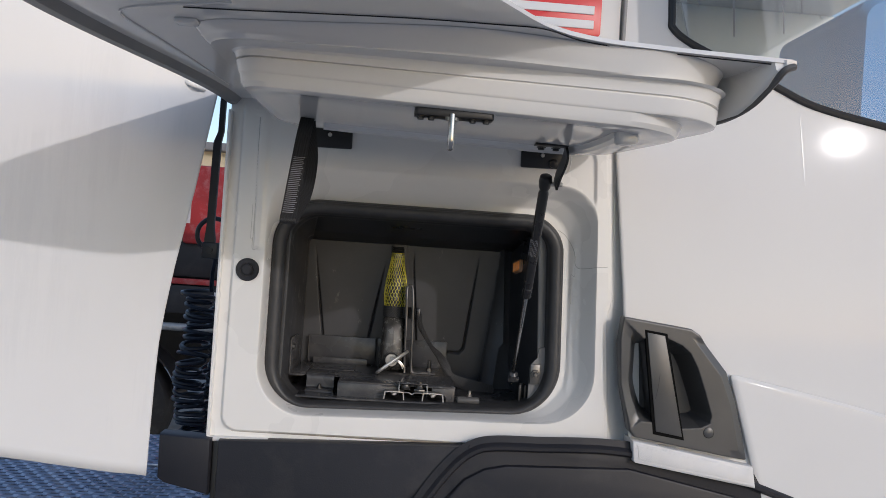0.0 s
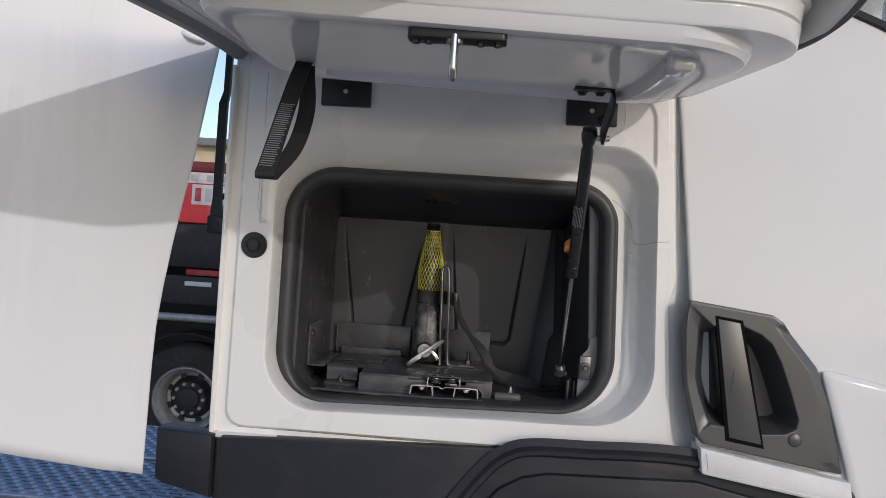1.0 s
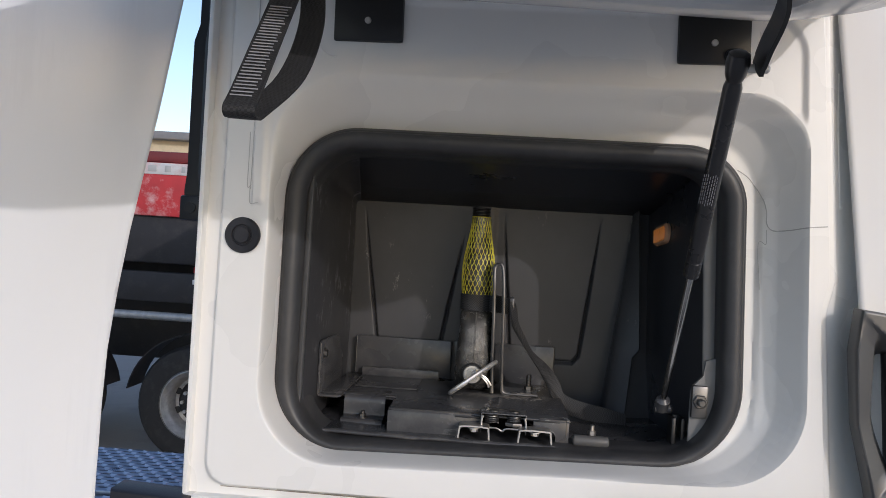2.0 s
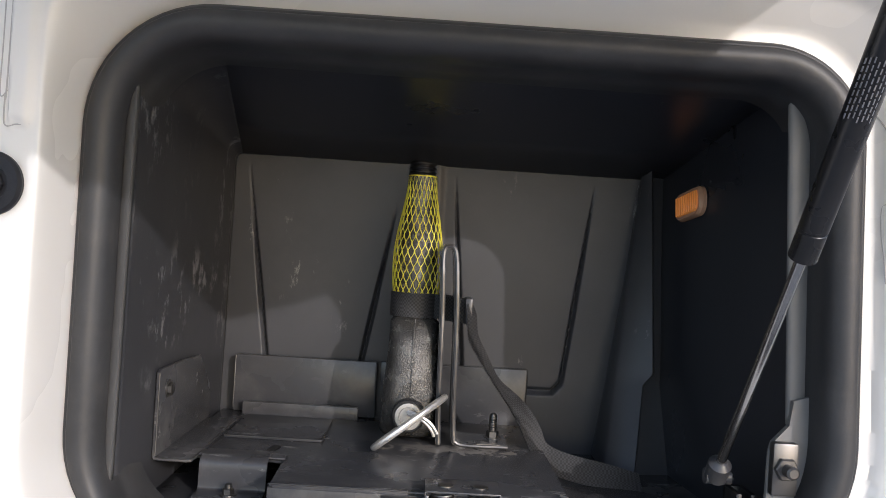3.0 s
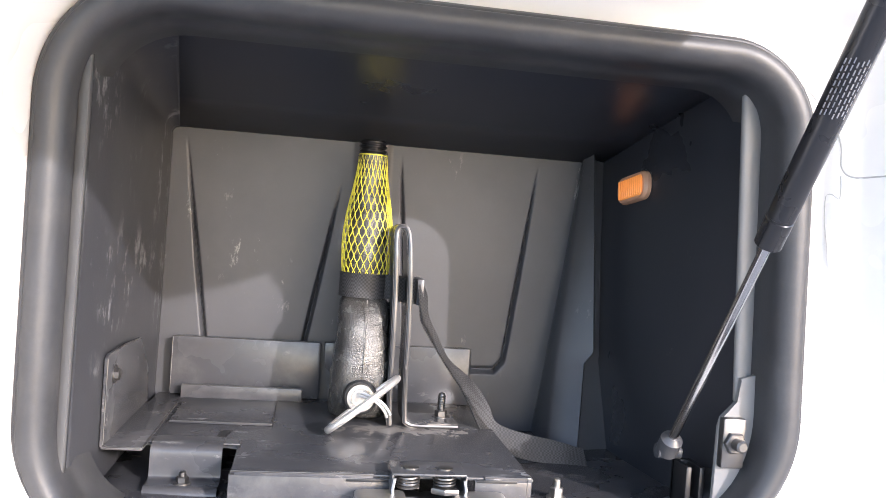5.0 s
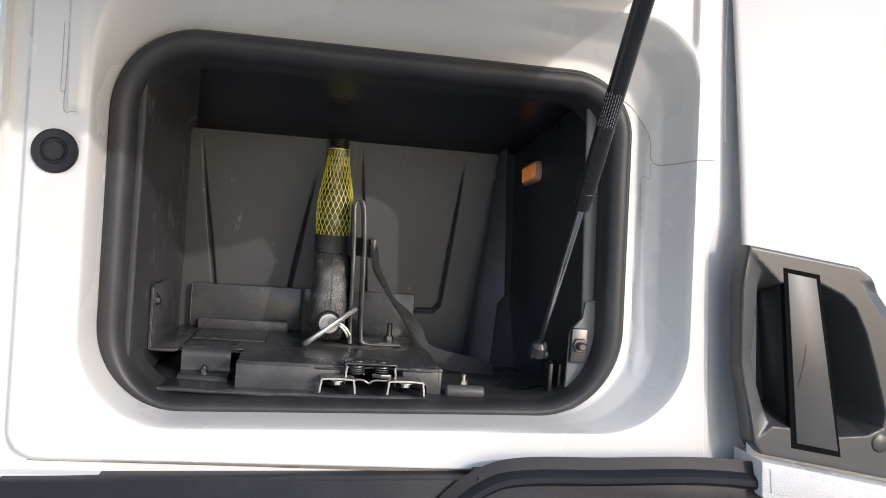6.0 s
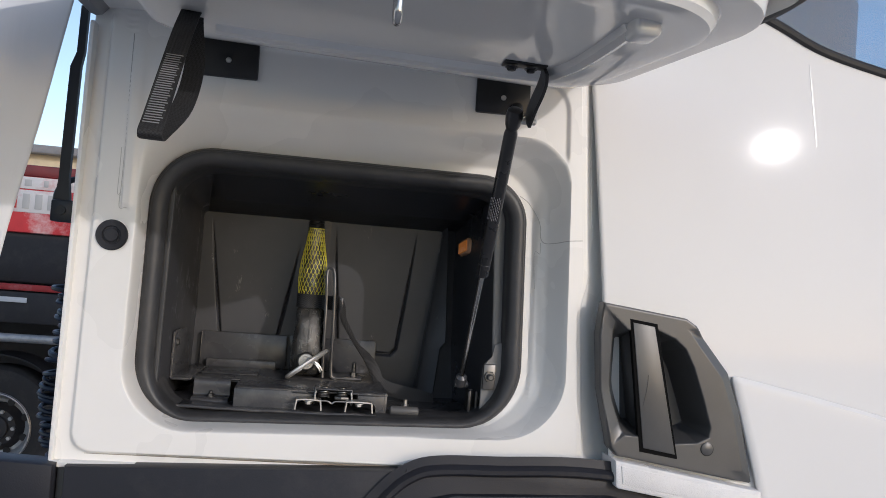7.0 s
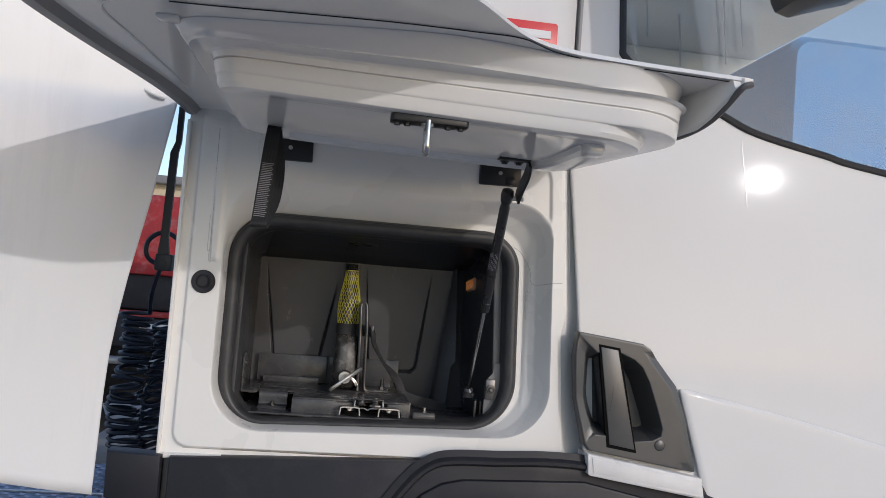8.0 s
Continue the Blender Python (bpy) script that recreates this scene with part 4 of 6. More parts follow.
def roof_z(y):
    return 1.853 - max(0.0, y - 1.70) / 0.274 * 0.062


def right_point(u, k):
    y = 1.681 + (BY + 0.004 - 1.681) * u
    return (right_x(y), y, 1.45 + (roof_z(y) + 0.003 - 1.45) * k)


surface(bm, right_point, span(0, 1, 20), span(0, 1, 40))
part("right_wall", bm, SMOOTH, locker, "black plastic side wall", sharp=60)
bm = bmesh.new()
surface(bm, lambda x, y: (x, y, roof_z(y)), span(-0.322, 0.222, 10), [1.668, 1.68, 1.697, 1.70, 1.74, 1.80, 1.88, 1.978])
solid(part("top_panel", bm, SMOOTH, locker, "dark plastic roof of the locker"), 0.004, 1.0)
bm = bmesh.new()
box(bm, (-0.31, 1.694, 1.8475), (0.19, 1.700, 1.852), 0.001)
part("top_seam", bm, BLACK, locker)
bm = bmesh.new()
surface(bm, lambda x, y: (x, y, BZ + 0.0015 * noise.noise((x * 20, y * 20, 1))), span(-0.316, 0.215, 40), span(1.664, 1.98, 30))
solid(part("locker_floor", bm, TRAY, locker, "dusty black plastic floor"), 0.004, -1.0)
# corner pillar, widening towards the floor
bm = bmesh.new()
pil = [(1.800, 0.1535, 0.1600, 1.9660, 1.9420), (1.68, 0.1410, 0.1650, 1.9500, 1.9300), (1.573, 0.1275, 0.1680, 1.9320, 1.9150), (1.560, 0.1262, 0.1575, 1.9300, 1.9140), (1.46, 0.1130, 0.1425, 1.8980, 1.8720)]
loft(bm, [[(a + 0.004, 1.980, z), (a, ya, z), (a + (c - a) * 0.10, ya + (yc - ya) * 0.10 - 0.0030, z), (a + (c - a) * 0.6, ya + (yc - ya) * 0.6 - 0.0030, z), (c - 0.002, yc - 0.0010, z), (c, yc + 0.001, z), (c + 0.001, yc + 0.02, z), (0.195, yc + 0.03, z), (0.195, 1.98, z)] for z, a, c, ya, yc in pil])
part("corner_pillar", bm, PLASTIC, locker, sharp=50)
# amber marker lamp on the side wall
lamp_m = Matrix.Translation((right_x(1.880) - 0.001, 1.880, 1.7590)) @ Matrix.Rotation(radians(6.0), 4, "Z") @ Matrix.Rotation(radians(-8.0), 4, "X")
lampb = bmesh.new()
rows = []
for k, (g, dep) in enumerate(((1.0, 0.0), (1.0, -0.004), (0.9, -0.007))):
    rows.append([lamp_m @ Vector((dep, u * g, w * g)) for u, w in rounded(-0.0330, 0.0330, -0.0155, 0.0155, (0.013,) * 4, 8)])
loft(lampb, rows, True, (True, True))
lampb = part("side_lamp", lampb, PALEAMBER, locker, "small amber marker lamp")
bm = bmesh.new()
loft(bm, [[lamp_m @ Vector((dep, u * g, w * g)) for u, w in rounded(-0.026, 0.026, -0.0110, 0.0110, (0.006,) * 4, 6)] for g, dep in ((1.0, -0.005), (1.0, -0.0074), (0.92, -0.0082))], True, (True, True))
part("lens", bm, AMBER, lampb, "glowing amber lens")
for k in range(12):
    bm = bmesh.new()
    box(bm, (-0.0092, -0.0262 + k * 0.0044, -0.0100), (-0.008, -0.0240 + k * 0.0044, 0.0100), 0.0005, lamp_m)
    part("lens_rib", bm, AMBER, lampb)
# painted bracket with the buffer bolt in the lower front corner
bm = bmesh.new()
prism(bm, [(0.236, 1.46), (0.236, 1.60), (0.2090, 1.592), (0.2085, 1.5720), (0.1945, 1.5590), (0.1925, 1.551), (0.1915, 1.46)], 1.6705, 1.6755, 0.001)
brk = part("corner_bracket", bm, PRIMER, locker, "grey-white painted corner bracket")
bm = bmesh.new()
box(bm, (0.1925, 1.662, 1.518), (0.2130, 1.671, 1.560), 0.002)
part("buffer_plate", bm, DULL, brk)
bm = bmesh.new()
Mx = Matrix.Translation((0.2025, 1.662, 1.540)) @ Matrix.Rotation(radians(90), 4, "X")
revolve(bm, [(0.0095, 0), (0.0095, 0.004), (0.0085, 0.005)], Mx, 6)
revolve(bm, [(0.0052, 0.004), (0.0052, 0.014), (0.0035, 0.0155)], Mx, 14)
part("buffer_bolt", bm, DULL, brk)

# steel tray over the floor
TZ = 1.4965
bm = bmesh.new()
prism(bm, [(-0.314, 1.745), (-0.287, 1.745), (-0.284, 1.764), (-0.214, 1.764), (-0.205, 1.760), (-0.205, 1.690), (0.040, 1.690), (0.041, 1.74), (0.042, 1.966), (-0.312, 1.966)], TZ - 0.003, TZ, 0.001, "z")
tray = part("floor_tray", bm, TRAY, locker, "scratched black steel tray on the locker floor")
bm = bmesh.new()
prism(bm, [(-0.206, 1.4945), (-0.206, 1.452), (-0.1085, 1.452), (-0.1080, 1.4725), (-0.1055, 1.4775), (-0.0990, 1.4812), (-0.0775, 1.4818), (-0.0775, 1.4945)], 1.6865, 1.691, 0.0008)
part("tray_apron", bm, TRAY, tray)
bm = bmesh.new()
prism(bm, [(0.040, 1.4945), (-0.0085, 1.4945), (-0.0085, 1.4835), (0.0120, 1.4835), (0.0190, 1.4805), (0.0225, 1.4755), (0.0230, 1.452), (0.040, 1.452)], 1.6865, 1.691, 0.0008)
part("tray_apron", bm, TRAY, tray)
for x0, x1, z in ((-0.114, -0.080, 1.4915), (-0.007, 0.027, 1.4930)):
    bm = bmesh.new()
    box(bm, (x0, 1.6858, z), (x1, 1.6868, z + 0.0022), 0.0003)
    part("apron_slot", bm, BLACK, tray)
# steel lines draw the highlight and wear round the apron's cut-outs
for lines in ([(-0.1085, 1.454), (-0.1080, 1.4725), (-0.1055, 1.4775), (-0.0990, 1.4812), (-0.0775, 1.4818)], [(-0.0085, 1.4835), (0.0120, 1.4835), (0.0190, 1.4805), (0.0225, 1.4755), (0.0230, 1.454)]):
    bm = bmesh.new()
    tube(bm, [(x, 1.6864, z) for x, z in lines], 0.0007, 6)
    part("worn_edge", bm, DULL, tray)
bm = bmesh.new()
tube(bm, bend([(0.034, 1.700, TZ + 0.0006), (0.039, 1.694, TZ + 0.0006), (0.040, 1.6875, TZ - 0.001)], 4), 0.0012, 6)
part("bare_chip", bm, STEEL, tray)
bm = bmesh.new()
box(bm, (-0.202, 1.6870, 1.4925), (-0.092, 1.6915, 1.4980), 0.001)
part("tray_lip", bm, TRAY, tray)
bm = bmesh.new()
box(bm, (0.0, 1.6870, 1.4925), (0.040, 1.6915, 1.4980), 0.001)
part("tray_lip", bm, TRAY, tray)
bm = bmesh.new()
box(bm, (-0.277, 1.832, TZ + 0.0002), (-0.181, 1.925, TZ + 0.0022), 0.0006)
part("cover_patch", bm, TRAY, tray)
bm = bmesh.new()
box(bm, (-0.0038, 0, -0.0004), (0.0038, 0.034, 0.0004), 0.0, Matrix.Translation((-0.226, 1.775, TZ + 0.0006)) @ Matrix.Rotation(radians(-10), 4, "Z"))
part("slot", bm, BLACK, tray)
# upstand plates along the back
bm = bmesh.new()
prism(bm, rounded(-0.299, -0.137, 1.497, 1.5615, (0.002, 0.004, 0.004, 0.002), 3), 1.958, 1.962, 0.0008)
part("back_upstand", bm, TRAY, tray, "black steel upstand plate")
bm = bmesh.new()
prism(bm, rounded(-0.285, -0.155, 1.495, 1.511, (0.001, 0.003, 0.003, 0.001), 3), 1.944, 1.948, 0.0008)
part("upstand_flange", bm, TRAY, tray)
bm = bmesh.new()
prism(bm, rounded(-0.064, 0.036, 1.493, 1.562, (0.002, 0.004, 0.003, 0.002), 3), 1.966, 1.970, 0.0008)
part("back_upstand", bm, TRAY, tray)
bm = bmesh.new()
prism(bm, [(-0.1335, 1.562), (-0.1335, 1.542), (-0.1310, 1.533), (-0.1250, 1.5275), (-0.1150, 1.5255), (-0.1150, 1.562)], 1.9600, 1.9640, 0.0008)
part("back_upstand", bm, TRAY, tray)
# angle plate on the left
bm = bmesh.new()
prism(bm, [(1.7355, 1.499), (1.7355, 1.5725), (1.742, 1.575), (1.80, 1.575), (1.86, 1.572), (1.905, 1.535), (1.915, 1.499)], -0.3155, -0.3125, 0.0008, "x")
box(bm, (-0.3145, 1.7355, 1.4965), (-0.281, 1.905, 1.4995), 0.0012)
ang = part("angle_plate", bm, TRAY, tray, "folded black steel angle plate")
bm = bmesh.new()
hexbolt(bm, Matrix.Translation((-0.3125, 1.760, 1.555)) @ Matrix.Rotation(radians(90), 4, "Y"), 0.0055, 0.005)
part("screw", bm, DULL, ang)
# thin steel lines draw the highlights and wear along the folded plates' edges
for pts in ([(-0.298, 1.958, 1.5612), (-0.138, 1.958, 1.5612)], [(-0.2988, 1.958, 1.500), (-0.2988, 1.958, 1.560)], [(-0.284, 1.944, 1.5108), (-0.156, 1.944, 1.5108)],
            [(-0.277, 1.832, TZ + 0.0022), (-0.181, 1.832, TZ + 0.0022)], [(-0.181, 1.832, TZ + 0.0022), (-0.181, 1.925, TZ + 0.0022)],
            [(-0.3126, 1.7355, 1.572), (-0.3126, 1.7355, 1.501), (-0.308, 1.7355, 1.4992), (-0.282, 1.7355, 1.4992)], [(-0.3126, 1.742, 1.5748), (-0.3126, 1.80, 1.5750), (-0.3126, 1.86, 1.5718)], [(-0.281, 1.737, 1.4995), (-0.281, 1.903, 1.4995)],
            [(-0.205, 1.6868, TZ + 0.0008), (-0.092, 1.6868, TZ + 0.0008)], [(0.0, 1.6868, TZ + 0.0008), (0.036, 1.6868, TZ + 0.0008), (0.036, 1.6868, 1.470)], [(-0.063, 1.966, 1.5617), (0.035, 1.966, 1.5617)], [(0.0358, 1.966, 1.50), (0.0358, 1.966, 1.560)]):
    bm = bmesh.new()
    tube(bm, pts, 0.0006, 6)
    part("worn_edge", bm, DULL, tray)
# clip with a bolt at the front left
bm = bmesh.new()
ribbon(bm, bend([(-0.247, y, z) for y, z in ((1.776, 1.4985), (1.758, 1.4990), (1.7500, 1.4975), (1.7465, 1.4930), (1.7460, 1.4760), (1.7445, 1.4715), (1.7390, 1.4700), (1.7260, 1.4700), (1.7215, 1.4685), (1.7195, 1.4640), (1.7190, 1.4550))], 4), (0.0295, 0, 0), 0.003)
box(bm, (-0.282, 1.757, 1.4975), (-0.204, 1.778, 1.4995), 0.0008)
clip = part("front_clip", bm, TRAY, tray, "bent black steel clip", sharp=60)
bm = bmesh.new()
hexbolt(bm, Matrix.Translation((-0.2470, 1.7330, 1.4715)), 0.0052, 0.006, True, 0.004)
part("clip_bolt", bm, DULL, clip)
# right-hand floor bar and bolt
bm = bmesh.new()
revolve(bm, [(0.0045, 0), (0.0070, 0.002), (0.0075, 0.004), (0.0075, 0.044), (0.0070, 0.046), (0.0045, 0.048)], Matrix.Translation((0.0445, 1.682, 1.4735)) @ Matrix.Rotation(radians(90), 4, "Y"), 18)
bar = part("floor_bar", bm, TRIM, tray, "short round-edged floor bar")
bm = bmesh.new()
hexbolt(bm, Matrix.Translation((0.0755, 1.730, BZ + 0.001)), 0.0062, 0.010, True, 0.008)
part("floor_bolt", bm, STEEL, tray)

# latch in the middle of the tray's front
bm = bmesh.new()
box(bm, (-0.079, 1.672, 1.5015), (-0.018, 1.708, 1.5035), 0.0008)
box(bm, (-0.079, 1.670, 1.478), (-0.0775, 1.708, 1.503), 0.0005)
box(bm, (-0.0195, 1.670, 1.478), (-0.018, 1.708, 1.503), 0.0005)
lat = part("catch_plate", bm, TRAY, tray, "steel locker catch with springs and rotary claw")
bm = bmesh.new()
revolve(bm, [(0.0065, 0.0), (0.0065, 0.0012), (0.004, 0.002)], Matrix.Translation((-0.062, 1.688, 1.5035)), 20)
revolve(bm, [(0.0065, 0.0), (0.0065, 0.0012), (0.004, 0.002)], Matrix.Translation((-0.034, 1.688, 1.5035)), 20)
part("catch_rivet", bm, DULL, lat)
bm = bmesh.new()
for cx in (-0.064, -0.034):
    pts = [(cx + 0.0085 * math.cos(a), 1.684 + 0.0085 * math.sin(a), 1.4885 + 0.0105 * a / (8 * math.pi)) for a in span(0, 8 * math.pi, 90)]
    tube(bm, pts, 0.0011, 6)
part("catch_spring", bm, DULL, lat)
bm = bmesh.new()
tube(bm, bend([(-0.0765, 1.669, 1.5005), (-0.0765, 1.669, 1.486), (-0.058, 1.668, 1.4845), (-0.050, 1.668, 1.481), (-0.044, 1.668, 1.4845), (-0.0205, 1.669, 1.486), (-0.0205, 1.669, 1.500)], 5), 0.0013, 6)
part("catch_edge", bm, STEEL, lat)
bm = bmesh.new()
prism(bm, [(-0.046, 1.676), (-0.036, 1.670), (-0.024, 1.672), (-0.024, 1.682), (-0.034, 1.686)], 1.4865, 1.4915, 0.0008, "z")
part("catch_claw", bm, DULL, lat)
for x0, x1 in ((-0.1075, -0.0665), (-0.0285, 0.0150)):
    bm = bmesh.new()
    ribbon(bm, bend([(x0, 1.668, 1.4705), (x0 + 0.0015, 1.668, 1.482), (x0 + 0.005, 1.668, 1.4865), (x1 - 0.005, 1.668, 1.4865), (x1 - 0.0015, 1.668, 1.482), (x1, 1.668, 1.4705)], 5), (0, 0.012, 0), 0.0021)
    yoke = part("catch_yoke", bm, STEEL, lat, "bright bent-steel catch foot")
    bm = bmesh.new()
    hexbolt(bm, Matrix.Translation(((x0 + x1) / 2, 1.664, 1.4848)) @ Matrix.Rotation(radians(180), 4, "X"), 0.0055, 0.006)
    part("yoke_bolt", bm, STEEL, yoke)

# folded steel holder beside the towing eye
bm = bmesh.new()
hold_line = bend([(-0.0745, 1.847, 1.4985), (-0.0745, 1.849, 1.56), (-0.0738, 1.853, 1.66), (-0.0732, 1.857, 1.688), (-0.0705, 1.858, 1.697), (-0.0665, 1.858, 1.6985), (-0.0625, 1.858, 1.697), (-0.0600, 1.857, 1.688), (-0.0595, 1.853, 1.66), (-0.0595, 1.849, 1.56), (-0.0590, 1.847, 1.508), (-0.0570, 1.847, 1.5015), (-0.050, 1.847, 1.4990), (-0.030, 1.847, 1.4985), (0.009, 1.849, 1.4985)], 5)
hold_line = [p + Vector(((1.70 - p.z) * 0.065 * (1 - step(p.x, -0.055, 0.0)), 0, 0)) for p in hold_line]
hold_line = [p + Vector((-0.0045 * (1 - step(p.z, 1.50, 1.66)), 0.012 * (1 - step(p.z, 1.50, 1.60)), 0)) for p in hold_line]
ribbon(bm, [p + Vector((0, 0.011, 0)) for p in hold_line], (0, 0.0235, 0), 0.0052)
holder = part("eye_holder", bm, TRAY, tray, "looped flat steel holder with a bolted foot", sharp=60)
# steel tube adds a highlight along the holder's worn front edge
bm = bmesh.new()
tube(bm, [p + Vector((0, -0.0122, 0)) for p in hold_line], 0.0022, 8)
part("worn_edge", bm, DULL, holder, "worn steel edge with its highlight drawn in")
bm = bmesh.new()
hexbolt(bm, Matrix.Translation((-0.0085, 1.882, 1.5005)), 0.0066, 0.0075, True, 0.018)
stud = part("holder_stud", bm, DULL, holder)
for k in range(6):
    bm = bmesh.new()
    revolve(bm, [(0.0040, 0), (0.0044, 0.0008), (0.0040, 0.0016)], Matrix.Translation((-0.0085, 1.882, 1.509 + k * 0.0025)), 12)
    part("thread_turn", bm, DULL, stud)

# strut foot post
bm = bmesh.new()
box(bm, (0.174, 1.684, 1.462), (0.179, 1.712, 1.512), 0.001)
box(bm, (0.186, 1.684, 1.462), (0.191, 1.712, 1.512), 0.001)
box(bm, (0.174, 1.708, 1.462), (0.191, 1.714, 1.512), 0.001)
part("strut_bracket", bm, BLACK, locker, "black channel bracket for the gas strut")

# hinge plates on the surround
for (cx, cz) in ((-0.248, 1.996), (0.177, 1.987)):
    bm = bmesh.new()
    y = panel_y(cx, cz)
    tilt = Matrix.Translation((cx, y, cz)) @ Matrix.Rotation(radians(-1.0), 4, "Y")
    box(bm, (-0.043, -0.007, -0.0255), (0.044, 0.004, 0.0365), 0.003, tilt)
    hp = part("hinge_plate", bm, BLACK, locker, "black steel hinge plate")
    bm = bmesh.new()
    box(bm, (-0.014, -0.011, 0.030), (0.018, 0.0, 0.075), 0.003, tilt)
    part("hinge_neck", bm, BLACK, hp)
    bm = bmesh.new()
    revolve(bm, [(0.0042, 0.006), (0.0042, 0.009), (0.003, 0.0105)], tilt @ Matrix.Rotation(radians(90), 4, "X"), 14)
    part("hinge_pin_end", bm, STEEL, hp)
bm = bmesh.new()
revolve(bm, [(0.009, 0), (0.009, 0.006), (0.005, 0.008)], Matrix.Translation((0.199, panel_y(0.199, 1.972) - 0.007, 1.972)) @ Matrix.Rotation(radians(90), 4, "X"), 18)
part("hinge_nut", bm, BLACK, hp)

# ---- raised lid ----


def lip_line(x):
    """How far out the lid's lower edge reaches along its width."""
    pts = ((-0.60, 0.730), (-0.20, 0.735), (-0.125, 0.736), (-0.105, 0.740), (-0.085, 0.757), (-0.05, 0.805), (0.0, 0.862), (0.035, 0.915), (0.063, 0.952), (0.10, 0.981), (0.152, 1.000), (0.25, 1.012), (0.42, 1.025))
    for (xa, ya), (xb, yb) in zip(pts, pts[1:]):
        if x <= xb:
            t = (x - xa) / (xb - xa)
            return ya + (yb - ya) * t
    return pts[-1][1]


def lip_y(x):
    return (lip_line(x - 0.024) + 2 * lip_line(x) + lip_line(x + 0.024)) / 4


def lid_left(y):
    return -0.452 - 0.078 * step(1.604 - y, 0.0, 0.75)


def lid_right(y):
    return 0.404 - 0.055 * step(y, 1.05, 1.60)


def lid_under(x, y):
    """The underside of the lid's skin: it droops towards the rear outer corner."""
    return 2.056 - 0.022 * (1 - step(x, -0.46, 0.06)) * (max(0.0, 1.604 - y) / 0.7) ** 1.3


us, vs = span(0, 1, 90), span(0, 1, 60)


def lid_point(u, v):
    yy = 1.604 - (1.604 - 1.0) * v
    x = lid_left(yy) + (lid_right(yy) - lid_left(yy)) * u
    y = 1.604 + (lip_y(x) - 1.604) * v
    x = lid_left(y) + (lid_right(y) - lid_left(y)) * u
    return x, y


bm = bmesh.new()
rows = surface(bm, lambda u, v: (*lid_point(u, v), lid_under(*lid_point(u, v))), us, vs)
# outer skin above, joined round the edge
top = []
for row in rows:
    top.append([bm.verts.new((v.co.x, v.co.y, v.co.z + 0.007)) for v in row])
for v in top[-1]:
    v.co.y += 0.005
for a, b in zip(top, top[1:]):
    for i in range(len(us) - 1):
        bm.faces.new((a[i], b[i], b[i + 1], a[i + 1]))
for i in range(len(us) - 1):
    bm.faces.new((rows[-1][i], rows[-1][i + 1], top[-1][i + 1], top[-1][i]))
    bm.faces.new((rows[0][i + 1], rows[0][i], top[0][i], top[0][i + 1]))
for j in range(len(vs) - 1):
    bm.faces.new((rows[j][0], rows[j + 1][0], top[j + 1][0], top[j][0]))
    bm.faces.new((rows[j + 1][-1], rows[j][-1], top[j][-1], top[j + 1][-1]))
lid = part("lid", bm, LID_WHITE, locker, "raised white locker lid with a stepped inner pan", sharp=45)
# turned-down rear edge
bm = bmesh.new()
rings = []
for y in span(1.604, 0.735, 30):
    x, z = lid_left(y), lid_under(lid_left(y), y)
    rings.append([(x - 0.001, y, z + 0.008), (x - 0.004, y, z), (x - 0.002, y, z - 0.010), (x + 0.006, y, z - 0.013), (x + 0.016, y, z - 0.011), (x + 0.026, y, z + 0.001)])
loft(bm, rings, False)
part("lid_rear_edge", bm, EDGE, lid, "dark grey folded edge")
# turned-down front edge at the door side
bm = bmesh.new()
rings = []
for (x, y, drop) in ((0.402, 1.022, 0.004), (0.388, 1.020, 0.010), (0.380, 1.04, 0.024), (0.377, 1.078, 0.040), (0.371, 1.11, 0.050), (0.362, 1.15, 0.055), (0.350, 1.21, 0.058), (0.345, 1.28, 0.056), (0.335, 1.36, 0.034), (0.335, 1.44, 0.012), (0.335, 1.56, 0.004)):
    rings.append([(x + 0.004, y, 2.060), (x + 0.004, y, 2.056 - drop), (x - 0.001, y + 0.002, 2.052 - drop), (x - 0.008, y + 0.003, 2.056 - drop), (x - 0.012, y + 0.004, 2.060)])
rings = [[Vector(p) for p in r] for r in rings]
loft(bm, rings, False, (False, False))
part("lid_front_edge", bm, LID_WHITE, lid, sharp=60)
bm = bmesh.new()
tube(bm, bend([(0.402, 1.019, 2.051), (0.389, 1.018, 2.045), (0.384, 1.04, 2.031), (0.380, 1.078, 2.015), (0.374, 1.11, 2.006), (0.364, 1.15, 2.000), (0.349, 1.20, 1.998)], 5), 0.0048, 8)
part("lid_edge_trim", bm, TRIM, lid, "grey rubber edge trim")
# seam where the inner pan meets the outer skin
bm = bmesh.new()
tube(bm, bend([(x, y, lid_under(x, y) - 0.001) for x, y in [(-0.36, 0.923), (-0.30, 0.927), (-0.22, 0.932), (-0.1, 0.942), (0.0, 0.952)] + [(x, max(0.957, lip_y(x) + 0.009)) for x in (0.06, 0.11, 0.16, 0.22, 0.28, 0.34, 0.38)]], 6), 0.0008, 6)
part("pan_seam", bm, BLACK, lid)

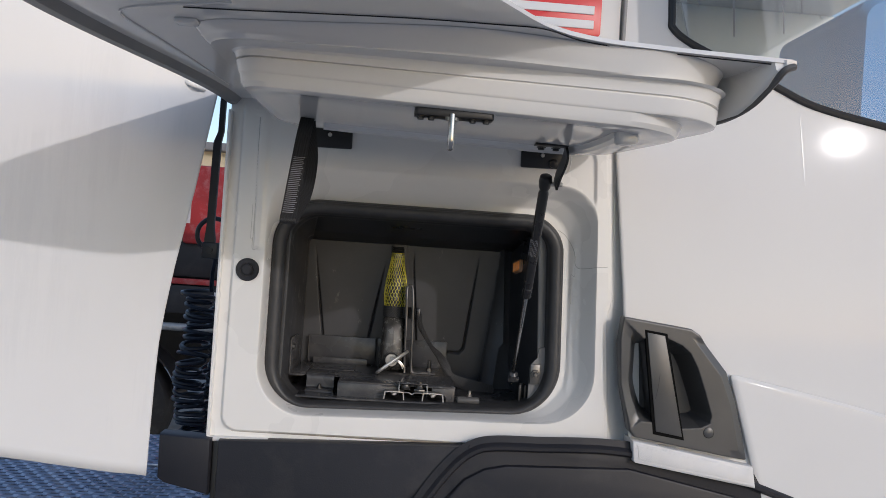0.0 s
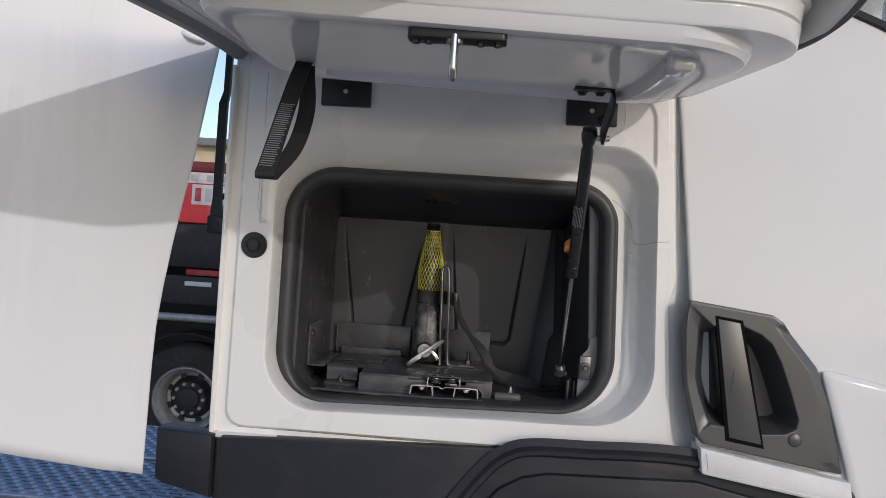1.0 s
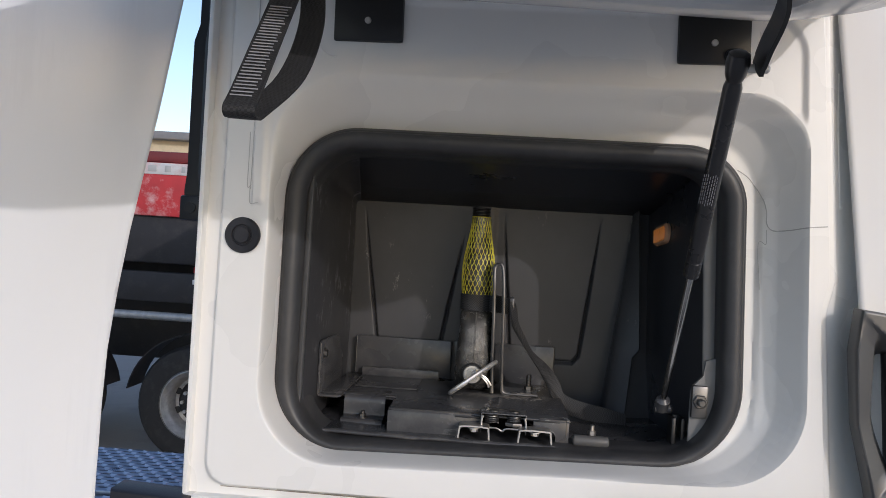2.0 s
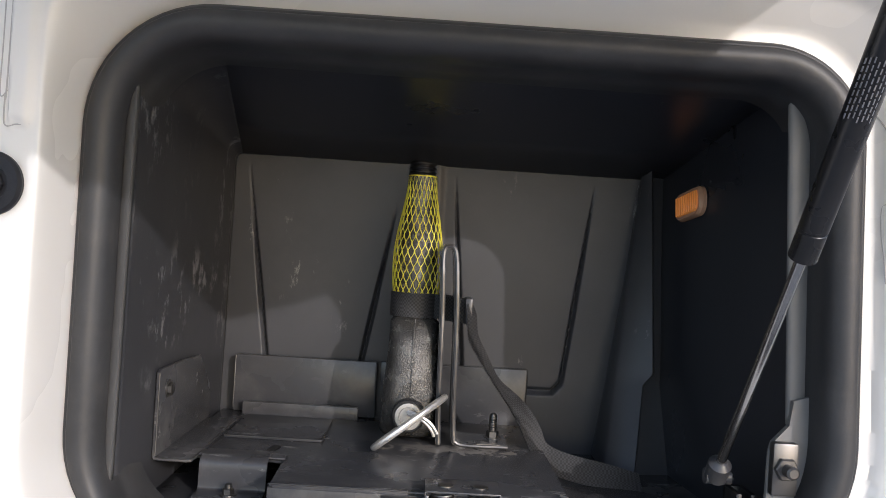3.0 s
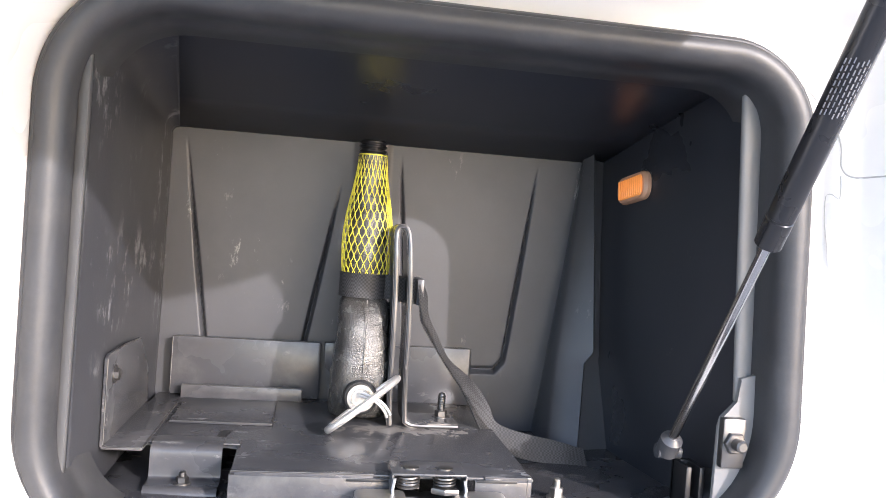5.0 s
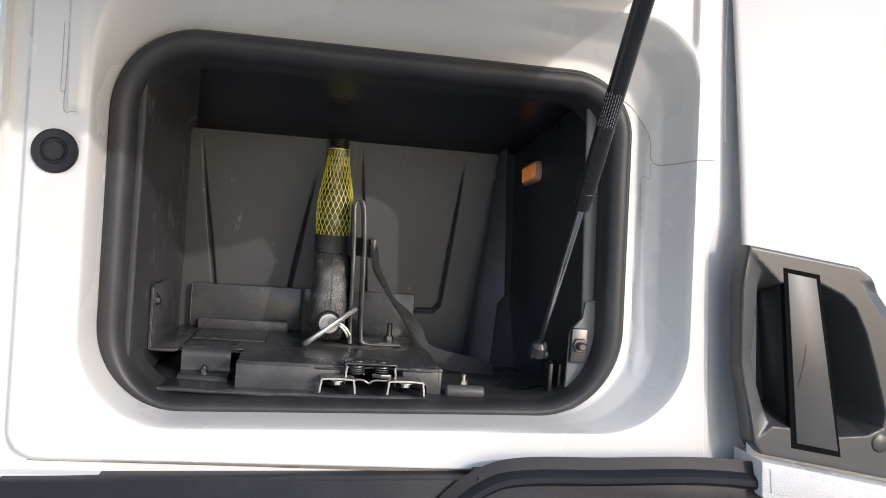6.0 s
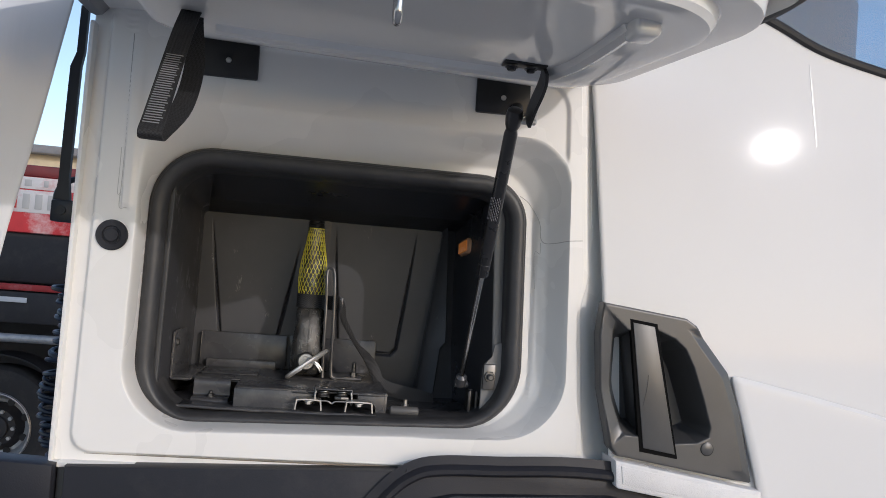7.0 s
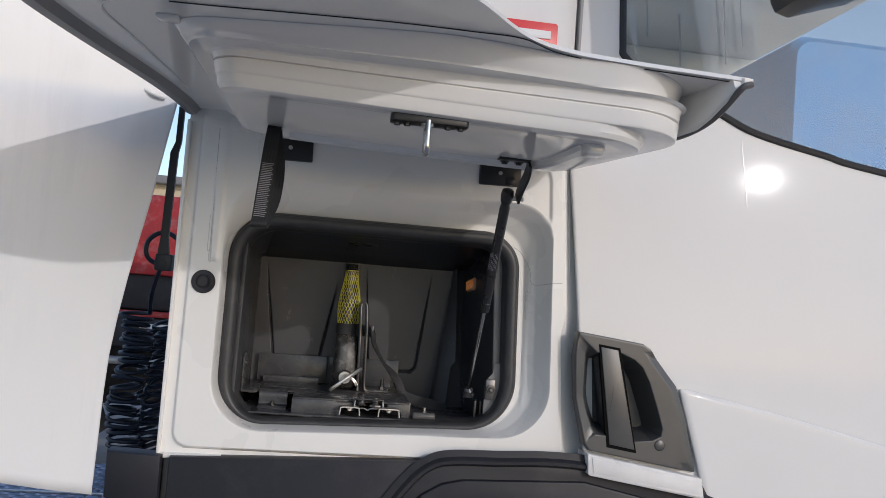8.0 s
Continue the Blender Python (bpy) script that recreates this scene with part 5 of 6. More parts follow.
# inner pan: rings from the skin down to its flat bottom
def pan_build(levels):
    n = 280
    rows = []
    for x0, x1, y0, y1, z, r in levels:
        poly = rounded(x0, x1, y0, y1, r if isinstance(r, tuple) else (r,) * 4, 14)
        ring = polar(poly, (-0.02, 1.22), n)
        low = step(2.052 - z, 0.0, 0.075)
        # the door end runs inwards towards the hinge
        ring = [(x - (0.14 if z < 2.024 else 0.03) * max(0.0, y - 1.17) * step(x, 0.05, 0.25), y) for x, y in ring]
        if z > 2.026:
            ring = [(x, y + (1.0235 - 0.5 * (z - 2.0275) - y0) * step(x, -0.06, 0.20) * (1 - step(y, y0 + 0.06, y0 + 0.34))) for x, y in ring]
        rows.append([Vector((x, y, z - (0.030 * (x + 0.02) - 0.028 * (y - 1.07)) * low - (2.056 - lid_under(x, y)) * (1 - step(2.056 - z, 0.004, 0.040)))) for x, y in ring])
    return rows


bm = bmesh.new()
R1, R2, R3 = (0.165, 0.09, 0.08, 0.055), (0.108, 0.085, 0.075, 0.045), (0.105, 0.075, 0.07, 0.042)
PAN = [(-0.3720, 0.356, 0.972, 1.590, 2.0555, R1),
       (-0.3690, 0.354, 0.976, 1.585, 2.0520, R1),
       (-0.3660, 0.352, 0.983, 1.580, 2.0450, R1),
       (-0.3630, 0.350, 0.992, 1.575, 2.0385, R1),
       (-0.3610, 0.348, 1.000, 1.570, 2.0335, R1),
       (-0.3595, 0.347, 1.0045, 1.567, 2.0300, R1),
       (-0.3590, 0.346, 1.0055, 1.566, 2.0275, R1),
       (-0.3440, 0.3500, 1.0290, 1.545, 2.0262, R2),
       (-0.3360, 0.3480, 1.0345, 1.540, 2.0245, R2),
       (-0.3325, 0.3470, 1.0370, 1.535, 2.0200, R2),
       (-0.3305, 0.3460, 1.0385, 1.528, 2.0105, R2),
       (-0.3290, 0.3450, 1.0400, 1.526, 2.0100, R2),
       (-0.3265, 0.3435, 1.0425, 1.523, 2.0095, R2),
       (-0.3265, 0.3435, 1.0425, 1.522, 2.0075, R2),
       (-0.3300, 0.3465, 1.0390, 1.520, 2.0070, R2),
       (-0.3270, 0.3455, 1.0430, 1.505, 1.9910, R2),
       (-0.3262, 0.3445, 1.0438, 1.503, 1.9890, R2),
       (-0.3255, 0.3415, 1.0445, 1.502, 1.9880, R2),
       (-0.3250, 0.2990, 1.0455, 1.500, 1.9872, R3),
       (-0.3245, 0.2970, 1.0460, 1.496, 1.9860, R3),
       (-0.3235, 0.2945, 1.0475, 1.480, 1.9765, R3),
       (-0.3200, 0.2905, 1.0515, 1.455, 1.9700, R3),
       (-0.3130, 0.2830, 1.0580, 1.435, 1.9675, R3),
       (-0.3000, 0.2660, 1.0700, 1.415, 1.9672, R3),
       (-0.2820, 0.2500, 1.0860, 1.398, 1.9690, R3),
       (-0.2700, 0.2390, 1.0980, 1.385, 1.9705, R3),
       (-0.1500, 0.13, 1.17, 1.30, 1.971, 0.04)]
loft(bm, pan_build(PAN), True, (False, True))
part("inner_pan", bm, LID_WHITE, lid, "stepped white inner pan", sharp=24)
# grip pocket moulding at the door end of the pan
bm = bmesh.new()
box(bm, (0.200, 1.104, 1.948), (0.228, 1.140, 1.974), 0.006, None, 3)
part("pocket_end", bm, LID_WHITE, lid)
bm = bmesh.new()
tube(bm, bend([(x, y, 1.9715 - 0.030 * (x + 0.02) + 0.028 * (y - 1.07)) for x, y in ((0.208, 1.13), (0.208, 1.20), (0.205, 1.28), (0.198, 1.33), (0.185, 1.372), (0.150, 1.386), (0.08, 1.390), (-0.15, 1.391), (-0.24, 1.386))], 6), 0.0115, 8)
part("pocket_ridge", bm, LID_WHITE, lid)
# dish edge at the rear end
bm = bmesh.new()
tube(bm, bend([(x, y, lid_under(x, y) - 0.0005) for x, y in ((-0.30, 0.895), (-0.337, 0.904), (-0.363, 0.910), (-0.410, 0.929), (-0.436, 0.948), (-0.446, 0.972), (-0.447, 1.01), (-0.44, 1.10), (-0.43, 1.25), (-0.42, 1.45))], 6), 0.0018, 8)
part("dish_edge", bm, LID_WHITE, lid)
bm = bmesh.new()
box(bm, (-0.386, 0.974, lid_under(-0.37, 0.985) - 0.007), (-0.358, 0.996, lid_under(-0.37, 0.985) + 0.002), 0.005, None, 3)
part("stop_pad", bm, LID_WHITE, lid)
# striker and its plate
bm = bmesh.new()
prism(bm, rounded(-0.089, 0.018, 1.060, 1.090, (0.006,) * 4, 4), 1.9585, 1.9685, 0.001, "z")
striker = part("striker_plate", bm, BLACK, lid, "black striker plate")
for x in (-0.080, -0.066, -0.010, 0.008):
    bm = bmesh.new()
    hexbolt(bm, Matrix.Translation((x, 1.072, 1.9585)) @ Matrix.Rotation(radians(180), 4, "X"), 0.0042, 0.005)
    part("striker_bolt", bm, BLACK, striker)
bm = bmesh.new()
tube(bm, bend([(-0.038, 1.060, 1.962), (-0.038, 1.060, 1.930), (-0.038, 1.062, 1.922), (-0.038, 1.068, 1.918), (-0.038, 1.076, 1.922), (-0.038, 1.078, 1.930), (-0.038, 1.078, 1.962)], 6), 0.0042, 12)
part("striker_loop", bm, CHROME, striker, "bright steel striker loop")
bm = bmesh.new()
revolve(bm, [(0.009, 0), (0.009, 0.004), (0.007, 0.005)], Matrix.Translation((-0.038, 1.069, 1.9585)) @ Matrix.Rotation(radians(180), 4, "X"), 18)
part("striker_collar", bm, STEEL, striker)
# pull strap
bm = bmesh.new()
ribbon(bm, bend([(-0.262, 1.352, 1.988), (-0.262, 1.335, 1.985), (-0.262, 1.320, 1.973), (-0.2615, 1.285, 1.942), (-0.260, 1.225, 1.882), (-0.2585, 1.170, 1.826), (-0.258, 1.154, 1.8115), (-0.258, 1.155, 1.8065), (-0.258, 1.163, 1.8055), (-0.2570, 1.180, 1.811), (-0.2490, 1.256, 1.855), (-0.2500, 1.316, 1.915), (-0.260, 1.346, 1.970), (-0.262, 1.352, 1.984)], 6), (0.0112, 0.002, 0.0), 0.0022)
strap = part("pull_strap", bm, WEB, lid, "looped black webbing pull strap", sharp=60)
for k in range(30):
    t = k / 29
    p = Vector((-0.2595, 1.252, 1.909)).lerp(Vector((-0.258, 1.163, 1.8195)), t)
    bm = bmesh.new()
    box(bm, (-0.0095, -0.0006, -0.00045), (0.0060 + 0.002 * (k % 3 == 0), 0.0006, 0.00045), 0.0, Matrix.Translation(p + Vector((0, -0.0012, 0.0012))) @ Matrix.Rotation(radians(10), 4, "Z"))
    part("stitch", bm, STITCH, strap)
for k in range(26):
    p = Vector((-0.2545, 1.232, 1.8385)).lerp(Vector((-0.2568, 1.178, 1.8075)), k / 25)
    bm = bmesh.new()
    box(bm, (-0.0080, -0.0006, -0.00045), (0.0070, 0.0006, 0.00045), 0.0, Matrix.Translation(p + Vector((0, 0.0012, -0.0012))) @ Matrix.Rotation(radians(8), 4, "Z"))
    part("stitch", bm, STITCH, strap)
# ---- gas strut ----
P0, P1, P2, P3 = Vector((0.162, 1.695, 1.529)), Vector((0.157, 1.557, 1.708)), Vector((0.153, 1.484, 1.804)), Vector((0.1515, 1.402, 1.912))
axis = (P1 - P0).normalized()
bm = bmesh.new()
tube(bm, [P0, P1 + axis * 0.01], 0.004, 14)
rod = part("gas_strut", bm, CHROME, locker, "black gas strut with a bright piston rod")
bm = bmesh.new()
ax2 = (P3 - P1).normalized()
tube(bm, [P1 - ax2 * 0.004, P1 - ax2 * 0.0035, P1 + ax2 * 0.018, P1 + ax2 * 0.0185, P1 + ax2 * 0.0195, P1 + ax2 * 0.02, P3 - ax2 * 0.02, P3 - ax2 * 0.012], [0.0085, 0.0095, 0.0095, 0.0089, 0.0089, 0.0095, 0.0095, 0.0075], 20)
cyl = part("cylinder", bm, STRUT, rod)
bm = bmesh.new()
tube(bm, [P3 - ax2 * 0.014, P3 - ax2 * 0.006, P3 + ax2 * 0.006, P3 + ax2 * 0.015, P3 + ax2 * 0.018], [0.0075, 0.0105, 0.012, 0.0105, 0.006], 18)
part("upper_socket", bm, STRUT, rod)
bm = bmesh.new()
tube(bm, [P0 - axis * 0.012, P0 - axis * 0.010, P0 + axis * 0.006, P0 + axis * 0.010], [0.006, 0.0095, 0.0095, 0.005], 18)
revolve(bm, [(0.0065, -0.009), (0.0065, 0.012), (0.004, 0.014)], Matrix.Translation(P0 - axis * 0.010) @ Matrix.Rotation(radians(90), 4, "Y"), 16)
part("lower_socket", bm, TRAY, rod)
# printed lines on the cylinder, too small to read
side = Vector((-0.28, -0.76, -0.58)) - ax2 * Vector((-0.28, -0.76, -0.58)).dot(ax2)
side.normalize()
across = ax2.cross(side)
for k in range(7):
    for j in range(8):
        a = radians(-48 + k * 15)
        n = side * math.cos(a) + across * math.sin(a)
        tng = ax2.cross(n)
        c = P2 + ax2 * (-0.019 + j * 0.0048 + 0.0012 * ((k * 7 + j * 3) % 3)) + n * 0.0097
        bm = bmesh.new()
        mm = Matrix((ax2, tng, n)).transposed().to_4x4()
        mm.translation = c
        box(bm, (-0.0017, -0.00035, -0.0003), (0.0017, 0.00035, 0.0003), 0.0, mm)
        part("print_bar", bm, STITCH, cyl)
# cranked arm from the lid to the strut
bm = bmesh.new()
box(bm, (0.120, 1.335, 1.9705), (0.176, 1.358, 1.9740), 0.001)
arm = part("lid_arm", bm, BLACK, lid, "black cranked arm bolted to the lid")
bm = bmesh.new()
ribbon(bm, bend([(0.1745, 1.345, 1.9705), (0.1755, 1.349, 1.958), (0.1735, 1.358, 1.944), (0.1705, 1.374, 1.929), (0.169, 1.388, 1.915), (0.169, 1.394, 1.909)], 5), [(0, 0.0125, 0.0105)] * 20 + [(0, 0.0115, 0.0095)] * 5 + [(0, 0.006, 0.005)], 0.0042)
part("arm_leg", bm, BLACK, arm)
bm = bmesh.new()
for x in (0.131, 0.156):
    hexbolt(bm, Matrix.Translation((x, 1.346, 1.968)) @ Matrix.Rotation(radians(180), 4, "X"), 0.0055, 0.005)
part("arm_bolt", bm, BLACK, arm)
bm = bmesh.new()
revolve(bm, [(0.0045, 0), (0.0045, 0.026), (0.003, 0.028)], Matrix.Translation((0.154, 1.400, 1.912)) @ Matrix.Rotation(radians(90), 4, "Y"), 14)
part("ball_stud", bm, STEEL, arm)

# ---- towing eye ----
eye = thing("towing_eye", (-0.098, 1.88, TZ), "black cast iron towing eye with a yellow net sleeve", "towing eye")
EX, EY = -0.0985, 1.893
# round shank under the net, with the threaded end above
bm = bmesh.new()
revolve(bm, [(0.022, 1.60), (0.0225, 1.64), (0.0215, 1.68), (0.0195, 1.70), (0.0165, 1.735), (0.0150, 1.770)], Matrix.Translation((EX, EY, 0)), 32)
part("shank", bm, CAST, eye)
bm = bmesh.new()
prof = []
for k in range(9):
    z = 1.745 + k * 0.0046
    prof += [(0.0125, z), (0.0147, z + 0.0016), (0.0147, z + 0.0024), (0.0125, z + 0.004)]
revolve(bm, prof, Matrix.Translation((EX - 0.0005, EY, 0)), 28)
part("threaded_end", bm, THREAD, eye, "black threaded end")
# the eye itself: a thick flat ring seen on edge
bm = bmesh.new()
rows = []
for k in range(21):
    a = math.pi * k / 20
    z = 1.4965 + 0.1285 * (1 - math.cos(a)) / 2
    s = math.sin(a)
    half = (0.0300 - 0.0045 * step(z, 1.53, 1.60)) * (0.45 + 0.55 * min(1.0, s * 2.2) ** 0.6)
    dep = 0.048 * max(0.12, s) ** 0.75
    ring = []
    for j in range(28):
        b = 2 * math.pi * j / 28
        c, d = math.cos(b), math.sin(b)
        x = half * math.copysign(abs(c) ** 0.62, c)
        y = dep * math.copysign(abs(d) ** 0.62, d)
        w = 1 + 0.025 * noise.noise((x * 60, y * 60, z * 60))
        ring.append((EX + 0.001 + x * w, EY - 0.006 + y * w, z))
    rows.append(ring)
loft(bm, rows, True, (True, True))
part("eye_body", bm, CAST, eye, "rough black cast eye", sharp=70)
# casting seam down the front
bm = bmesh.new()
tube(bm, bend([(EX + 0.002, 1.853, 1.622), (EX + 0.002, 1.8405, 1.59), (EX + 0.002, 1.838, 1.56), (EX + 0.001, 1.842, 1.535)], 6), 0.0005, 6)
part("casting_seam", bm, CAST, eye)
# yellow net: crossed diagonal strands over the shank
def net_r(z):
    t = (z - 1.645) / 0.125
    return 0.0145 + 0.0105 * (1 - step(t, 0.25, 1.0)) + 0.0015 * math.sin(max(0, t) * 3.1) - 0.0015 * (1 - step(t, -0.05, 0.15))


for k in range(44):
    spin = 1 if k % 2 else -1
    a0 = 2 * math.pi * (k // 2) / 22
    pts = []
    for i in range(46):
        t = i / 45
        z = 1.643 + 0.128 * t
        # strands touch and part again, so that the openings are long lozenges
        a = a0 + spin * (math.pi / 22) * 15 * (t ** 0.93) + spin * 0.018 * math.sin(t * 15 * math.pi * 2)
        r = net_r(z)
        pts.append((EX + r * math.cos(a), EY + r * math.sin(a), z))
    bm = bmesh.new()
    tube(bm, pts, 0.0005, 5, False)
    part("net_strand", bm, YELLOW, eye)
for z in (1.6435, 1.7705):
    bm = bmesh.new()
    tube(bm, [(EX + net_r(z) * math.cos(a), EY + net_r(z) * math.sin(a), z) for a in span(0, 2 * math.pi, 29)], 0.0009, 5, False)
    part("net_hem", bm, YELLOW, eye)
# pin through the eye, with its split ring
bm = bmesh.new()
revolve(bm, [(0.0140, -0.01), (0.0140, 0.0055), (0.0132, 0.0070), (0.0095, 0.0072), (0.0088, 0.0062), (0.0040, 0.0062)], Matrix.Translation((EX + 0.001, 1.8385, 1.5275)) @ Matrix.Rotation(radians(90), 4, "X"), 32)
recess = bmesh.new()
revolve(recess, [(0.0168, -0.012), (0.0168, 0.0035), (0.0155, 0.0045)], Matrix.Translation((EX + 0.001, 1.8385, 1.5275)) @ Matrix.Rotation(radians(90), 4, "X"), 32)
part("pin_recess", recess, BLACK, eye)
pin = part("eye_pin", bm, STEEL, eye, "bright steel pin")
bm = bmesh.new()
a, b = Vector((-0.1280, 1.805, 1.5020)), Vector((-0.0625, 1.832, 1.5490))
u = (b - a) / 2
mid = (a + b) / 2
v = Vector((0.0, 0.0235, -0.0042))
tube(bm, [mid + u * math.cos(t) + (v * math.sin(t)) for t in span(0, 2 * math.pi, 41)], 0.0034, 10, False)
part("split_ring", bm, PLATED, pin, "bright linch ring")
bm = bmesh.new()
tube(bm, bend([(-0.098, 1.827, 1.534), (-0.084, 1.822, 1.530), (-0.074, 1.822, 1.523), (-0.068, 1.824, 1.514)], 5), 0.0017, 6)
tube(bm, bend([(-0.098, 1.827, 1.531), (-0.084, 1.824, 1.527), (-0.075, 1.824, 1.519), (-0.071, 1.826, 1.511)], 5), 0.0017, 6)
part("pin_tail", bm, PLATED, pin)

# ---- lashing strap ----
lash = thing("lashing_strap", (0.0, 1.86, TZ), "dark grey webbing strap round the towing eye, trailing over the floor", "strap")
bm = bmesh.new()
loop = [(EX + 0.0252 * math.cos(a), EY + 0.0252 * math.sin(a) - 0.001, 1.6352) for a in span(radians(35), radians(325), 26)]
pts = [(-0.044, 1.868, 1.632), (-0.064, 1.868, 1.634)] + [(x, y, z) for x, y, z in loop[::-1]] + [(-0.064, 1.905, 1.634), (-0.044, 1.884, 1.632)]
ribbon(bm, pts, (0.0, 0.0, 0.0125), 0.0018)
part("band", bm, STRAPGREY, lash, "woven grey band", sharp=70)
bm = bmesh.new()
box(bm, (-0.0465, 1.858, 1.6195), (-0.0390, 1.892, 1.6465), 0.0015)
part("buckle", bm, TRAY, lash, "black steel buckle")
bm = bmesh.new()
tail = [(-0.0425, 1.863, 1.641, 0.0030, 0.0090, 0.0), (-0.0390, 1.861, 1.628, 0.0046, 0.0090, 0.0010), (-0.0360, 1.862, 1.607, 0.0048, 0.0100, 0.0018), (-0.0255, 1.863, 1.588, 0.0040, 0.0105, 0.0020), (-0.0090, 1.864, 1.562, 0.0026, 0.0112, 0.0020),
        (0.0090, 1.863, 1.5435, 0.0052, 0.0098, 0.0040), (0.0220, 1.861, 1.527, 0.0070, 0.0080, 0.0058), (0.0330, 1.858, 1.508, 0.0060, 0.0050, 0.0095), (0.0450, 1.855, 1.4905, 0.0020, 0.0040, 0.0118), (0.0720, 1.850, 1.4815, 0.0005, 0.0045, 0.0122), (0.1080, 1.845, 1.4765, 0.0, 0.0060, 0.0110), (0.1400, 1.842, 1.4725, 0.0, 0.0085, 0.0070)]
centre_line = bend([p[:3] for p in tail], 6)
half_widths = bend([p[3:] for p in tail], 6)
ribbon(bm, centre_line, [tuple(v) for v in half_widths], 0.0018)
part("tail", bm, STRAPGREY, lash, "twisted loose strap end", sharp=70)

# ---- behind the cab: catwalk and coiled hoses ----
walkway = thing("catwalk", (-1.2, 2.3, GROUND), "perforated blue-grey metal catwalk over the chassis", "catwalk")


def grating(x0, x1, y0, y1, z):
    bm = bmesh.new()
    cx, cy = 0.042, 0.026
    nx, ny = int((x1 - x0) / cx), int((y1 - y0) / cy)
    for i in range(nx):
        for j in range(ny):
            ox, oy = x0 + i * cx + (cx / 2 if j % 2 else 0), y0 + j * cy
            rim = [(0, 0), (cx / 2, 0), (cx, 0), (cx, cy / 2), (cx, cy), (cx / 2, cy), (0, cy), (0, cy / 2)]
            hole_ = [(0.010, 0.009), (cx / 2, 0.0075), (cx - 0.010, 0.009), (cx - 0.007, cy / 2), (cx - 0.010, cy - 0.009), (cx / 2, cy - 0.0075), (0.010, cy - 0.009), (0.007, cy / 2)]
            a = [bm.verts.new((ox + x, oy + y, z)) for x, y in rim]
            b = [bm.verts.new((ox + x, oy + y, z + 0.004)) for x, y in hole_]
            c = [bm.verts.new((ox + cx / 2 + (x - cx / 2) * 0.9, oy + cy / 2 + (y - cy / 2) * 0.9, z - 0.006)) for x, y in hole_]
            for k in range(8):
                l = (k + 1) % 8
                bm.faces.new((a[k], a[l], b[l], b[k]))
                bm.faces.new((b[k], b[l], c[l], c[k]))
    return bm


for k, (y0, y1) in enumerate(((1.68, 2.06), (2.075, 2.46), (2.475, 2.85))):
    part("perforated_plate", grating(-2.1, -0.45, y0, y1, 1.085), GALV, walkway, "punched metal tread plate", sharp=20)
    bm = bmesh.new()
    box(bm, (-2.1, y0 - 0.012, 1.04), (-0.44, y0 - 0.006, 1.088), 0.001)
    part("plate_edge", bm, GALV, walkway)
bm = bmesh.new()
for y in (1.75, 2.75):
    box(bm, (-2.6, y, 0.75), (-0.44, y + 0.09, 1.02), 0.008)
part("chassis_rail", bm, CHASSIS, walkway)
bm = bmesh.new()
for x in (-2.0, -1.2, -0.6):
    box(bm, (x, 1.75, GROUND), (x + 0.08, 1.84, 0.8), 0.006)
    box(bm, (x, 2.75, GROUND), (x + 0.08, 2.84, 0.8), 0.006)
part("support_leg", bm, CHASSIS, walkway)

for k, (cx, cy, top, low, r) in enumerate(((-0.765, 2.76, 1.60, 1.10, 0.045), (-0.675, 2.80, 1.58, 1.12, 0.042), (-0.72, 2.90, 1.56, 1.10, 0.045))):
    h = thing("coiled_hose", (cx, cy, 1.085), "dark blue coiled air hose hanging behind the cab", "hose", "coiled air hoses")
    turns = (24, 15, 13)[k]
    bm = bmesh.new()
    line = []
    for a in span(0, 2 * math.pi * turns, turns * 14):
        rr = r * (1 + 0.40 * noise.noise((a * 0.13, k * 5.0, 0)))
        sag = 0.022 * noise.noise((a * 0.23, 2.0 + k, 1)) + 0.012 * math.sin(a + k) * (k > 0)
        line.append((cx + rr * math.cos(a) + 0.014 * math.sin(a * 0.05 + k), cy + rr * math.sin(a), top + (low - top) * a / (2 * math.pi * turns) + sag))
    tube(bm, line, 0.0064, 7)
    part("coil", bm, HOSE, h)
    bm = bmesh.new()
    tube(bm, bend([(cx + r, cy, top), (cx + 0.06, cy - 0.06, top + 0.08), (cx + 0.13, cy - 0.25, top + 0.17), (-0.50, 2.3, top + 0.19), (-0.43, 2.2, top + 0.14)], 8), 0.0075, 8)
    part("lead", bm, HOSE, h)

# ---- parked red vehicle beyond the gap ----
def wheel(at, r, w):
    t = bmesh.new()
    M = Matrix.Translation(at) @ Matrix.Rotation(radians(90), 4, "X")
    revolve(t, [(r * 0.60, -w / 2), (r * 0.8, -w / 2 - 0.012), (r * 0.95, -w / 2 + 0.01), (r, -w / 2 + 0.05), (r, w / 2 - 0.05), (r * 0.95, w / 2 - 0.01), (r * 0.8, w / 2 + 0.012), (r * 0.60, w / 2)], M, 48, (False, False))
    return t, M


